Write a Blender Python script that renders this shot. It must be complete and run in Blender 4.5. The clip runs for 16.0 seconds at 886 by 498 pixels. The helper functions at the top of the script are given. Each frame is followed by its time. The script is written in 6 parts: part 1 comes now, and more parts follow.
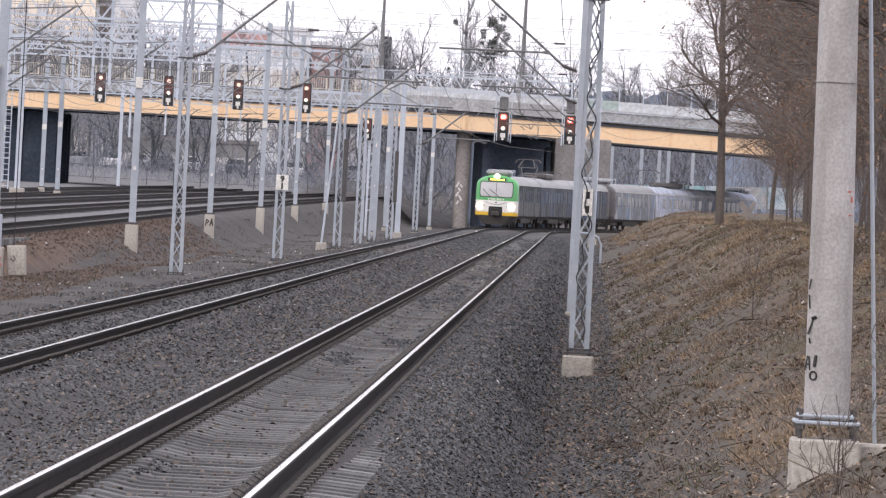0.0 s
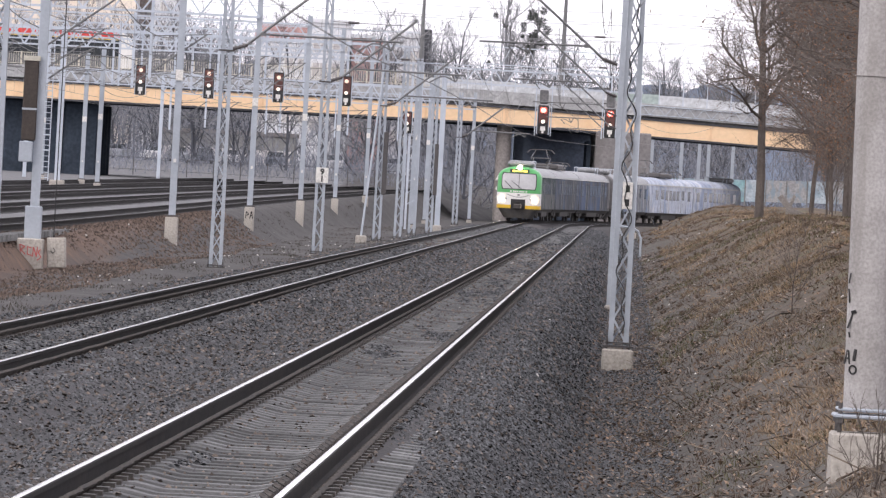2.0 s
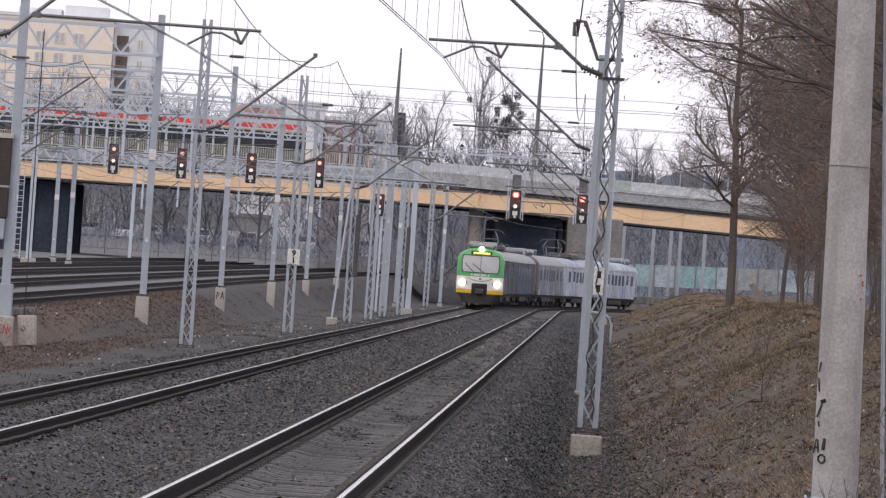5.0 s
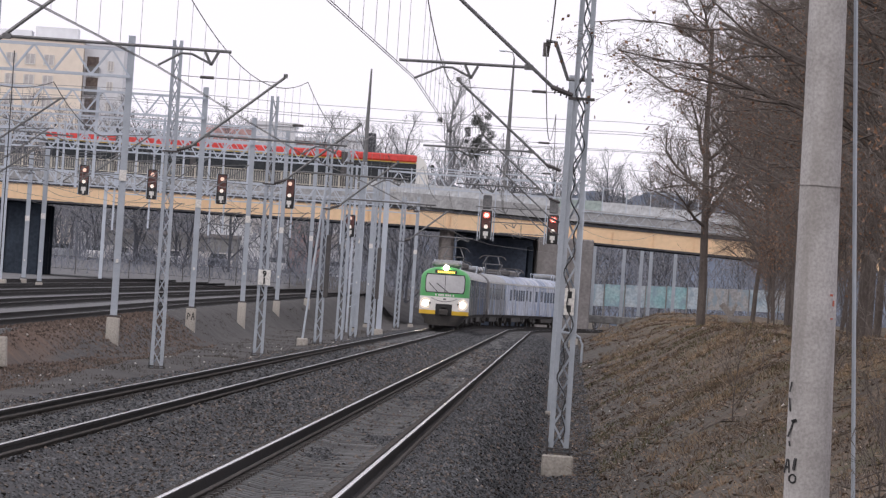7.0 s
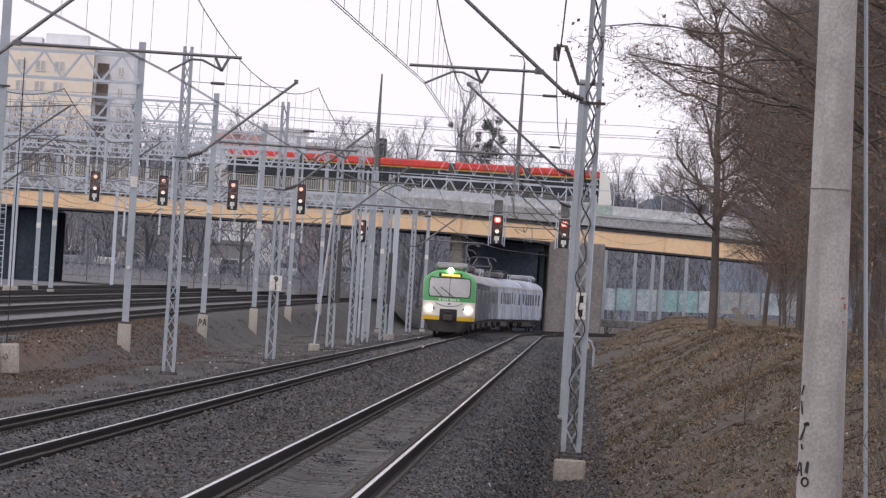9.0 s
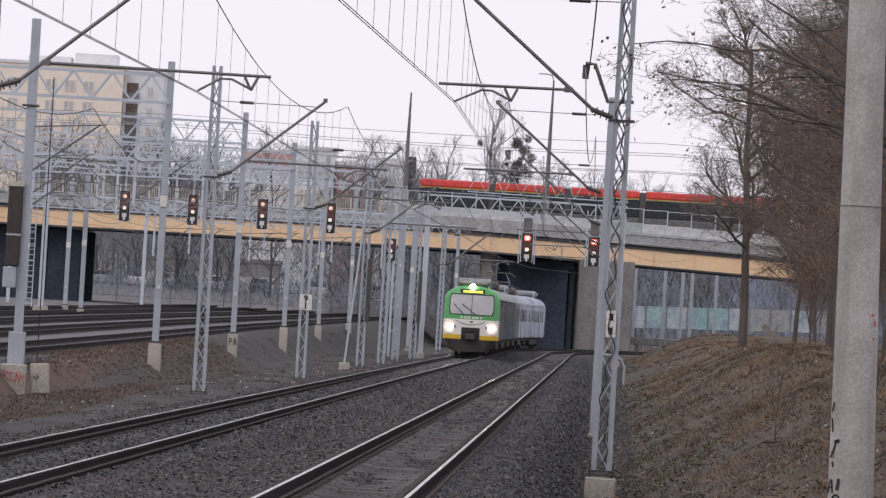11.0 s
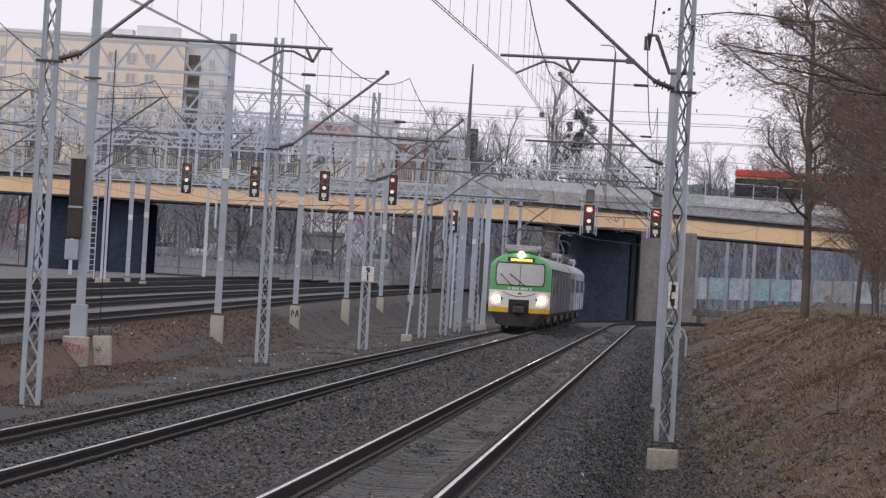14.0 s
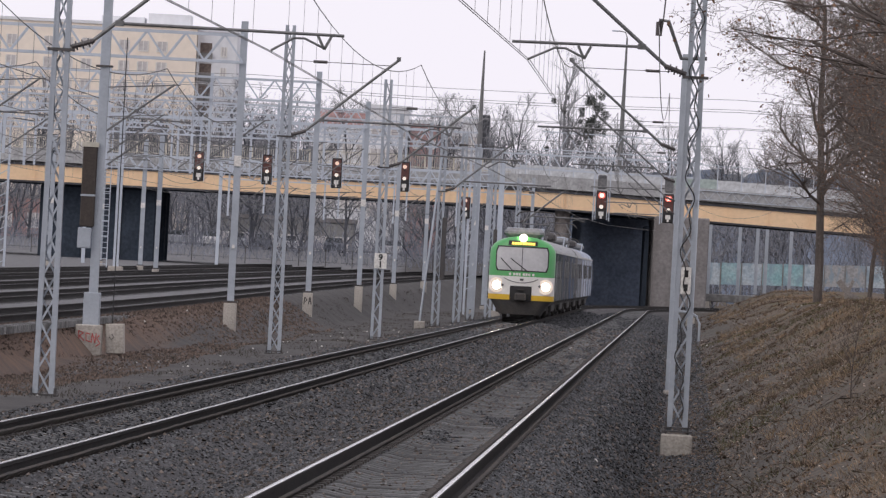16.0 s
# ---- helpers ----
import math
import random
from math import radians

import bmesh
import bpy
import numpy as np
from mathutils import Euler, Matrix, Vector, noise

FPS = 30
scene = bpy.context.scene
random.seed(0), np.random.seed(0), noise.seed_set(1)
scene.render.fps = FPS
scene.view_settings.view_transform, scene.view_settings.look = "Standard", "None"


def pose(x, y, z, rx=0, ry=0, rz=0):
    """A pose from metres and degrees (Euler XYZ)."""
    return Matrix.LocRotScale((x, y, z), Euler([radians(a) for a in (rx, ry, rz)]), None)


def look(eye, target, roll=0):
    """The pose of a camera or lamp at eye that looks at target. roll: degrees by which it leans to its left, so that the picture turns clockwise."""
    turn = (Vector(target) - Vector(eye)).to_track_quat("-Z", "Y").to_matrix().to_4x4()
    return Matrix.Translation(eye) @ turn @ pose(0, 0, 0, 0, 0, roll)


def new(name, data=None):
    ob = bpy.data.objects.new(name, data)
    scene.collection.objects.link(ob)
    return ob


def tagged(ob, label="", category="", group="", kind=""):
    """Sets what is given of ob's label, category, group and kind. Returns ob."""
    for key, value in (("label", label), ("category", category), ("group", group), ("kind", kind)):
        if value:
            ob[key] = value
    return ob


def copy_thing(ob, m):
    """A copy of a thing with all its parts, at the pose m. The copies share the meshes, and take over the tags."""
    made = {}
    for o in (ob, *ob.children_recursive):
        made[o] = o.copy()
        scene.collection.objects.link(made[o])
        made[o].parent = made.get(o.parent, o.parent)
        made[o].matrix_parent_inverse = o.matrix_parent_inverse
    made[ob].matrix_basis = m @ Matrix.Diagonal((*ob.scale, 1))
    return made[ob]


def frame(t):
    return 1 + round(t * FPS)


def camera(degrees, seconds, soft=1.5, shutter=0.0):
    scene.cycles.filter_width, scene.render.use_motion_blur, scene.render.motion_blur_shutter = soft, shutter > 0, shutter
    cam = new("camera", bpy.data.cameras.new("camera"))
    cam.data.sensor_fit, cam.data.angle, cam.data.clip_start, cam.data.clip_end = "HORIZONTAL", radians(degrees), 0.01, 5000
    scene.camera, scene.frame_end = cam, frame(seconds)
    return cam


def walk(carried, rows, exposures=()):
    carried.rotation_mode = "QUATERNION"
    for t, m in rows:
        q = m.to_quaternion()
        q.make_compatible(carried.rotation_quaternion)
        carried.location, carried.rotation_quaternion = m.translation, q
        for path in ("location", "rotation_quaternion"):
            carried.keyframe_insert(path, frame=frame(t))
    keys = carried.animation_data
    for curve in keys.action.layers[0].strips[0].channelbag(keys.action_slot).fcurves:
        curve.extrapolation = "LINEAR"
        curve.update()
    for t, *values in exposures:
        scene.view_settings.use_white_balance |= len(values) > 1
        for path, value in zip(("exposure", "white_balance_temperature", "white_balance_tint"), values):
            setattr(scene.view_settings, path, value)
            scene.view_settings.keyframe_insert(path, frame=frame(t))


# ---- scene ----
EYE = (0.0, 0.0, 2.04)
cam = camera(7.178, 16.0, soft=1.3)
# seconds, aim to the side and upwards at a distance of 12500, lean
AIM = [
    (0, 0.0, -95.0, 3.00),
    (0.5, -11.1, -106.0, 2.95),
    (1, -38.9, -115.6, 3.08),
    (1.5, -57.6, -116.7, 3.08),
    (2, -69.6, -110.9, 3.13),
    (2.5, -77.7, -91.8, 3.11),
    (3, -81.5, -53.2, 3.31),
    (3.5, -81.2, -27.4, 3.61),
    (4, -77.9, -1.6, 3.70),
    (4.5, -59.7, 21.0, 3.70),
    (5, -27.6, 39.6, 3.95),
    (7.5, 36.0, 83.2, 3.79),
    (8, 34.8, 85.2, 3.70),
    (8.5, 25.6, 86.1, 3.70),
    (9, 1.3, 86.6, 3.58),
    (9.5, -20.6, 94.5, 3.58),
    (10, -44.4, 106.5, 3.54),
    (10.2, -52.3, 115.0, 3.36),
    (12.3, -74.6, 115.5, 3.52),
    (12.5, -89.3, 106.9, 3.50),
    (13, -118.4, 83.0, 3.38),
    (13.5, -143.6, 66.3, 3.40),
    (14, -160.0, 59.6, 3.29),
    (14.5, -174.4, 52.1, 3.15),
    (15, -183.2, 45.7, 3.09),
    (15.5, -181.9, 41.6, 3.04),
    (16, -181.0, 34.6, 3.01),

]
walk(cam, [(t, look(EYE, (u / 100, 125.0, EYE[2] + v / 100), lean)) for t, u, v, lean in AIM],
     exposures=[(0.0, 0.6), (2.0, 0.6), (3.5, 0.25), (5.0, 0.06), (9.0, 0.0), (12.5, -0.2), (16.0, -0.13)])

# ---- world and light ----
world = bpy.data.worlds.new("sky")
scene.world = world
world.use_nodes = True
wn = world.node_tree.nodes
wl = world.node_tree.links
wn.clear()
sky = wn.new("ShaderNodeTexSky")
sky.sky_type = "NISHITA"
sky.sun_disc = False
sky.sun_elevation = radians(24)
sky.sun_rotation = radians(215)
sky.dust_density = 6.0
cloud = wn.new("ShaderNodeMix")
cloud.data_type = "RGBA"
cloud.inputs["Factor"].default_value = 0.93
cloud.inputs["B"].default_value = (10.9, 10.4, 11.4, 1)
back = wn.new("ShaderNodeBackground")
back.inputs["Strength"].default_value = 0.1
wout = wn.new("ShaderNodeOutputWorld")
wl.new(sky.outputs[0], cloud.inputs["A"])
wl.new(cloud.outputs["Result"], back.inputs["Color"])
wl.new(back.outputs[0], wout.inputs["Surface"])
sun = new("sun", bpy.data.lights.new("sun", "SUN"))
sun.data.energy = 0.6
sun.data.angle = radians(25)
sun.data.color = (1.0, 0.95, 0.9)
sun.matrix_world = look((0, 0, 60), (30, 42, 20))


# ---- materials ----
def mat(name, color, color2=None, rough=0.7, metal=0.0, scale=2.0, fine=30.0, bump=0.15, spread=0.5, vary=0.0, grain=0.6, stretch=(1, 1, 1), emit=None, power=0.0):
    """A surface with stains at one scale and grain at a finer one."""
    m = bpy.data.materials.new(name)
    m.use_nodes = True
    n, l = m.node_tree.nodes, m.node_tree.links
    b = n["Principled BSDF"]
    b.inputs["Roughness"].default_value = rough
    b.inputs["Metallic"].default_value = metal
    if rough >= 0.85:
        # dusty, matt surfaces show hardly any sheen
        b.inputs["Specular IOR Level"].default_value = 0.12
    color2 = color2 or tuple(c * 0.7 for c in color)
    co = n.new("ShaderNodeTexCoord")
    mp = n.new("ShaderNodeMapping")
    mp.inputs["Scale"].default_value = stretch
    l.new(co.outputs["Object"], mp.inputs["Vector"])
    n1 = n.new("ShaderNodeTexNoise")
    n1.inputs["Scale"].default_value = scale
    n1.inputs["Detail"].default_value = 6
    n2 = n.new("ShaderNodeTexNoise")
    n2.inputs["Scale"].default_value = fine
    n2.inputs["Detail"].default_value = 4
    l.new(mp.outputs[0], n1.inputs["Vector"])
    l.new(mp.outputs[0], n2.inputs["Vector"])
    r1 = n.new("ShaderNodeMapRange")
    r1.inputs["From Min"].default_value = 0.5 - spread / 2
    r1.inputs["From Max"].default_value = 0.5 + spread / 2
    l.new(n1.outputs["Fac"], r1.inputs["Value"])
    mix = n.new("ShaderNodeMix")
    mix.data_type = "RGBA"
    mix.inputs["A"].default_value = (*color, 1)
    mix.inputs["B"].default_value = (*color2, 1)
    l.new(r1.outputs[0], mix.inputs["Factor"])
    mul = n.new("ShaderNodeMix")
    mul.data_type = "RGBA"
    mul.blend_type = "MULTIPLY"
    mul.inputs["Factor"].default_value = grain
    r2 = n.new("ShaderNodeMapRange")
    r2.inputs["From Min"].default_value = 0.3
    r2.inputs["From Max"].default_value = 0.7
    r2.inputs["To Min"].default_value = 0.55
    r2.inputs["To Max"].default_value = 1.25
    l.new(n2.outputs["Fac"], r2.inputs["Value"])
    l.new(mix.outputs["Result"], mul.inputs["A"])
    l.new(r2.outputs[0], mul.inputs["B"])
    last = mul.outputs["Result"]
    if vary:
        oi = n.new("ShaderNodeObjectInfo")
        ge = n.new("ShaderNodeNewGeometry")
        ad = n.new("ShaderNodeMath")
        ad.operation = "ADD"
        ad.use_clamp = False
        l.new(oi.outputs["Random"], ad.inputs[0])
        l.new(ge.outputs["Random Per Island"], ad.inputs[1])
        fr = n.new("ShaderNodeMath")
        fr.operation = "FRACT"
        l.new(ad.outputs[0], fr.inputs[0])
        ad = fr
        rv = n.new("ShaderNodeMapRange")
        rv.inputs["From Max"].default_value = 1.0
        rv.inputs["To Min"].default_value = 1 - vary
        rv.inputs["To Max"].default_value = 1 + vary
        l.new(ad.outputs[0], rv.inputs["Value"])
        m2 = n.new("ShaderNodeMix")
        m2.data_type = "RGBA"
        m2.blend_type = "MULTIPLY"
        m2.inputs["Factor"].default_value = 1.0
        l.new(last, m2.inputs["A"])
        l.new(rv.outputs[0], m2.inputs["B"])
        last = m2.outputs["Result"]
    l.new(last, b.inputs["Base Color"])
    if bump:
        bp = n.new("ShaderNodeBump")
        bp.inputs["Strength"].default_value = bump
        bp.inputs["Distance"].default_value = 0.03
        l.new(n2.outputs["Fac"], bp.inputs["Height"])
        l.new(bp.outputs[0], b.inputs["Normal"])
    if emit:
        b.inputs["Emission Color"].default_value = (*emit, 1)
        b.inputs["Emission Strength"].default_value = power
    return m


def blend_stripes(m, wave_scale, amount, color):
    """Adds worn streaks that run down a wall or a car side."""
    n, l = m.node_tree.nodes, m.node_tree.links
    b = n["Principled BSDF"]
    old = b.inputs["Base Color"].links[0].from_socket
    co = n.new("ShaderNodeTexCoord")
    mp = n.new("ShaderNodeMapping")
    mp.inputs["Scale"].default_value = wave_scale
    no = n.new("ShaderNodeTexNoise")
    no.inputs["Scale"].default_value = 1.0
    no.inputs["Detail"].default_value = 5
    mr = n.new("ShaderNodeMapRange")
    mr.inputs["From Min"].default_value = 0.5
    mr.inputs["From Max"].default_value = 0.62
    mr.inputs["To Max"].default_value = amount
    mx = n.new("ShaderNodeMix")
    mx.data_type = "RGBA"
    mx.inputs["B"].default_value = (*color, 1)
    l.new(co.outputs["Object"], mp.inputs["Vector"])
    l.new(mp.outputs[0], no.inputs["Vector"])
    l.new(no.outputs["Fac"], mr.inputs["Value"])
    l.new(mr.outputs[0], mx.inputs["Factor"])
    l.new(old, mx.inputs["A"])
    l.new(mx.outputs["Result"], b.inputs["Base Color"])
    return m


# blue in both zinc greys stands in for haze; the far one is paler
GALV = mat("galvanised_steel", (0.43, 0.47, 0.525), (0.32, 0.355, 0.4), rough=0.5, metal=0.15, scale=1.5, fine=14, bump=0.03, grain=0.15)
GALV_FAR = mat("hazed_zinc", (0.54, 0.59, 0.66), (0.43, 0.475, 0.54), rough=0.6, metal=0.0, scale=1.0, fine=8, bump=0.0, grain=0.15)
DARKSTEEL = mat("dark_steel", (0.07, 0.07, 0.075), (0.11, 0.10, 0.095), rough=0.55, metal=0.3, scale=3, fine=25, bump=0.05)
TUBE = mat("grey_tube", (0.14, 0.145, 0.15), (0.2, 0.2, 0.2), rough=0.5, metal=0.4, scale=3, fine=20, bump=0.03)
RAILHEAD = mat("polished_rail_head", (0.62, 0.62, 0.63), (0.5, 0.5, 0.5), rough=0.12, metal=1.0, scale=1.2, fine=20, bump=0.01, stretch=(1, 0.1, 1))
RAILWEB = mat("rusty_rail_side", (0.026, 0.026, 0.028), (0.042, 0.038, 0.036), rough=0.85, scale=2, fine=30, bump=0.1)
SLEEPER = mat("dusty_concrete_sleeper", (0.212, 0.214, 0.216), (0.115, 0.116, 0.118), rough=0.9, scale=0.8, fine=25, bump=0.2, vary=0.3, spread=0.35)
CLIP = mat("spring_clip", (0.05, 0.05, 0.05), (0.09, 0.075, 0.065), rough=0.6, metal=0.4, scale=10, fine=60, bump=0.0)
BALLAST = mat("ballast_stone", (0.1, 0.103, 0.108), (0.069, 0.071, 0.075), rough=0.95, scale=0.4, fine=14, bump=0.3, vary=0.75)
CONCRETE = mat("weathered_concrete", (0.52, 0.485, 0.44), (0.38, 0.355, 0.32), rough=0.9, scale=1.2, fine=22, bump=0.2)
POLECON = mat("spun_concrete", (0.47, 0.455, 0.45), (0.33, 0.315, 0.305), rough=0.85, scale=2.2, fine=40, bump=0.12, spread=0.35, grain=0.5)
blend_stripes(POLECON, (5.0, 5.0, 0.5), 0.4, (0.24, 0.225, 0.21))
BRIDGECON = mat("grey_bridge_concrete", (0.28, 0.28, 0.275), (0.19, 0.19, 0.19), rough=0.9, scale=0.35, fine=4, bump=0.05)
blend_stripes(BRIDGECON, (0.9, 0.9, 0.12), 0.5, (0.13, 0.125, 0.12))
PARAPET = mat("pale_stained_parapet", (0.47, 0.475, 0.48), (0.34, 0.345, 0.35), rough=0.9, scale=0.5, fine=4, bump=0.05)
blend_stripes(PARAPET, (0.9, 0.9, 0.12), 0.4, (0.26, 0.26, 0.26))
# shade and blue haze under the bridge are put into this colour
UNDERSIDE = mat("shaded_underside", (0.05, 0.064, 0.086), (0.034, 0.043, 0.058), rough=0.95, scale=0.5, fine=4, bump=0.0)
OCHRE = mat("ochre_girder_paint", (0.84, 0.605, 0.38), (0.78, 0.555, 0.345), rough=0.6, scale=0.3, fine=3, bump=0.02, grain=0.15)
# near-black paint with the shadow along the girder's edges put into it
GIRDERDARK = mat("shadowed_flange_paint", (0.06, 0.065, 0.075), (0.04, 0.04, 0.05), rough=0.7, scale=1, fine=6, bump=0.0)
BARK = mat("grey_brown_bark", (0.145, 0.125, 0.113), (0.085, 0.073, 0.067), rough=0.95, scale=3, fine=25, bump=0.4, stretch=(1, 1, 0.25))
TWIG = mat("bare_twig", (0.205, 0.178, 0.162), (0.13, 0.113, 0.103), rough=0.95, scale=0.4, fine=5, bump=0.0)
# far twigs, paled and blued to imitate distance haze
TWIGFAR = mat("hazed_bare_twig", (0.32, 0.325, 0.345), (0.23, 0.235, 0.25), rough=0.95, scale=0.15, fine=2, bump=0.0)
STICKGREY = mat("weathered_grey_board", (0.33, 0.31, 0.29), (0.2, 0.18, 0.17), rough=0.9, scale=1.5, fine=15, bump=0.1)
DEADLEAF = mat("dry_oak_leaf", (0.27, 0.155, 0.095), (0.18, 0.112, 0.08), rough=0.9, scale=0.6, fine=6, bump=0.0, vary=0.4)
FIELDGRASS = mat("grey_winter_grass", (0.115, 0.105, 0.092), (0.078, 0.072, 0.067), rough=0.95, scale=0.35, fine=5, bump=0.0, vary=0.4)
BROWNWEED = mat("dead_brown_weed", (0.145, 0.1, 0.074), (0.075, 0.06, 0.05), rough=0.95, scale=0.5, fine=4, bump=0.0, vary=0.5)
OLIVEGRASS = mat("olive_grass", (0.115, 0.115, 0.055), (0.085, 0.08, 0.045), rough=0.95, scale=0.5, fine=4, bump=0.0, vary=0.4)
DRYGRASS = mat("dry_grass", (0.29, 0.212, 0.142), (0.17, 0.135, 0.102), rough=0.95, spread=0.16, scale=0.45, fine=4, bump=0.0, vary=0.25, stretch=(1, 0.22, 1))
PALELEAF = mat("bleached_leaf", (0.36, 0.31, 0.26), (0.25, 0.2, 0.165), rough=0.9, scale=0.5, fine=8, bump=0.0, vary=0.45)
LITTER = mat("fallen_leaf", (0.22, 0.155, 0.11), (0.14, 0.10, 0.075), rough=0.95, scale=0.5, fine=8, bump=0.0, vary=0.5)
BLACK = mat("matt_black", (0.016, 0.016, 0.018), (0.022, 0.022, 0.022), rough=0.6, scale=5, fine=30, bump=0.0)
WHITE = mat("white_plate", (0.78, 0.77, 0.74), (0.68, 0.66, 0.62), rough=0.6, scale=3, fine=20, bump=0.0)
LAMPWHITE = mat("lit_white_lens", (0.9, 0.85, 0.8), rough=0.4, bump=0, emit=(1.0, 0.86, 0.74), power=0.7)
HALORED = mat("red_lens_halo", (0.8, 0.2, 0.15), rough=0.4, bump=0, emit=(1.0, 0.14, 0.10), power=1.2)
CASEGREY = mat("weathered_grey_case", (0.2, 0.2, 0.205), (0.14, 0.14, 0.145), rough=0.7, scale=2, fine=12, bump=0.0)
SIGNALBOX = mat("red_brown_signal_board", (0.15, 0.055, 0.045), (0.10, 0.045, 0.04), rough=0.6, scale=4, fine=20, bump=0.0)
LAMPPINK = mat("bright_red_lens_core", (0.9, 0.5, 0.45), rough=0.4, bump=0, emit=(1.0, 0.5, 0.42), power=2.2)
LAMPAMBER = mat("lit_amber_lens", (0.5, 0.36, 0.3), rough=0.4, bump=0, emit=(1.0, 0.68, 0.54), power=0.75)
ABUT = mat("stained_pier_concrete", (0.27, 0.257, 0.253), (0.18, 0.17, 0.17), rough=0.9, scale=0.5, fine=4, bump=0.05)
blend_stripes(ABUT, (0.7, 0.7, 0.15), 0.5, (0.14, 0.13, 0.125))
COLUMN = mat("brownish_column_concrete", (0.36, 0.33, 0.315), (0.27, 0.25, 0.24), rough=0.9, scale=0.8, fine=5, bump=0.05)
# concrete tinted blue for the haze inside the opening
TUNNEL = mat("hazed_tunnel_concrete", (0.2, 0.24, 0.31), (0.14, 0.17, 0.23), rough=0.9, scale=0.5, fine=4, bump=0.0)
# brushwood colour with the blue cast of the haze put in
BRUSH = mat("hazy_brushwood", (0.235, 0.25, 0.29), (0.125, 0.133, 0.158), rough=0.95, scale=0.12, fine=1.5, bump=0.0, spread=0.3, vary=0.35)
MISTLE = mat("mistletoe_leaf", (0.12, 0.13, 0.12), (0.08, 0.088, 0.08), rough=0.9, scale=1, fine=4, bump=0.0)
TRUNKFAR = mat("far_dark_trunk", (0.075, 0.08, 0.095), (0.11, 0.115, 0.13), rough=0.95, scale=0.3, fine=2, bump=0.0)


# ---- mesh building ----
class Shape:
    """Collects corners and faces of one mesh."""

    def __init__(self):
        self.v, self.f = [], []

    def add(self, verts, faces):
        k = len(self.v)
        self.v.extend(tuple(p) for p in verts)
        self.f.extend(tuple(i + k for i in q) for q in faces)
        return self

    def box(self, c, s, bevel=0.0, turn=None):
        x, y, z = (a / 2 for a in s)
        b = min(bevel, x * 0.9, y * 0.9)
        ring = [(-x + b, -y), (x - b, -y), (x, -y + b), (x, y - b), (x - b, y), (-x + b, y), (-x, y - b), (-x, -y + b)] if b else [(-x, -y), (x, -y), (x, y), (-x, y)]
        n = len(ring)
        if b:
            bz = min(b, z * 0.8)
            lv = [(0.0, -z, b), (0.0, -z + bz, 0), (0.0, z - bz, 0), (0.0, z, b)]
            vs = []
            for _, zz, ins in lv:
                kx, ky = (x - ins) / x, (y - ins) / y
                vs += [Vector((px * kx, py * ky, zz)) for px, py in ring]
        else:
            vs = [Vector((px, py, zz)) for zz in (-z, z) for px, py in ring]
        if turn is not None:
            vs = [turn @ p for p in vs]
        vs = [p + Vector(c) for p in vs]
        rows = len(vs) // n
        fs = [tuple(range(n - 1, -1, -1)), tuple(range((rows - 1) * n, rows * n))]
        for r in range(rows - 1):
            fs += [(r * n + i, r * n + (i + 1) % n, (r + 1) * n + (i + 1) % n, (r + 1) * n + i) for i in range(n)]
        return self.add(vs, fs)

    def bar(self, a, b, w, h=None, up=(0, 0, 1)):
        """A square-edged bar from a to b."""
        a, b = Vector(a), Vector(b)
        h = h or w
        d = (b - a).normalized()
        up = Vector(up)
        if abs(d.dot(up)) > 0.98:
            up = Vector((0, 1, 0))
        s = d.cross(up).normalized() * (w / 2)
        t = s.cross(d).normalized() * (h / 2)
        vs = [p + i * s + j * t for p in (a, b) for i, j in ((-1, -1), (1, -1), (1, 1), (-1, 1))]
        return self.add(vs, [(3, 2, 1, 0), (4, 5, 6, 7), (0, 1, 5, 4), (1, 2, 6, 5), (2, 3, 7, 6), (3, 0, 4, 7)])

    def tube(self, pts, r, n=6, r2=None):
        """A round tube along points; the radius runs from r to r2."""
        pts = [Vector(p) for p in pts]
        r2 = r if r2 is None else r2
        k = len(pts)
        vs = []
        for i, p in enumerate(pts):
            d = (pts[min(i + 1, k - 1)] - pts[max(i - 1, 0)]).normalized()
            up = Vector((0, 0, 1)) if abs(d.z) < 0.95 else Vector((0, 1, 0))
            s = d.cross(up).normalized()
            t = s.cross(d)
            q = r + (r2 - r) * i / (k - 1)
            vs += [p + q * (math.cos(a) * s + math.sin(a) * t) for a in (2 * math.pi * j / n for j in range(n))]
        fs = [(i * n + j, i * n + (j + 1) % n, (i + 1) * n + (j + 1) % n, (i + 1) * n + j) for i in range(k - 1) for j in range(n)]
        fs += [tuple(range(n - 1, -1, -1)), tuple(range((k - 1) * n, k * n))]
        return self.add(vs, fs)

    def loft(self, rings, closed=True, caps=True):
        n = len(rings[0])
        vs = [p for r in rings for p in r]
        m = n if closed else n - 1
        fs = [(i * n + j, i * n + (j + 1) % n, (i + 1) * n + (j + 1) % n, (i + 1) * n + j) for i in range(len(rings) - 1) for j in range(m)]
        if caps and closed:
            fs += [tuple(range(n - 1, -1, -1)), tuple(range((len(rings) - 1) * n, len(rings) * n))]
        return self.add(vs, fs)

    def disc(self, c, r, depth, n=12, axis="y"):
        d = {"x": (depth, 0, 0), "y": (0, depth, 0), "z": (0, 0, depth)}[axis]
        c = Vector(c)
        return self.tube([c, c + Vector(d)], r, n)


def mesh_of(name, shape, material, smooth=False):
    me = bpy.data.meshes.new(name)
    me.from_pydata(shape.v, [], shape.f)
    me.materials.append(material)
    if smooth:
        me.shade_smooth()
        me.set_sharp_from_angle(angle=radians(40))
    me.update()
    return me


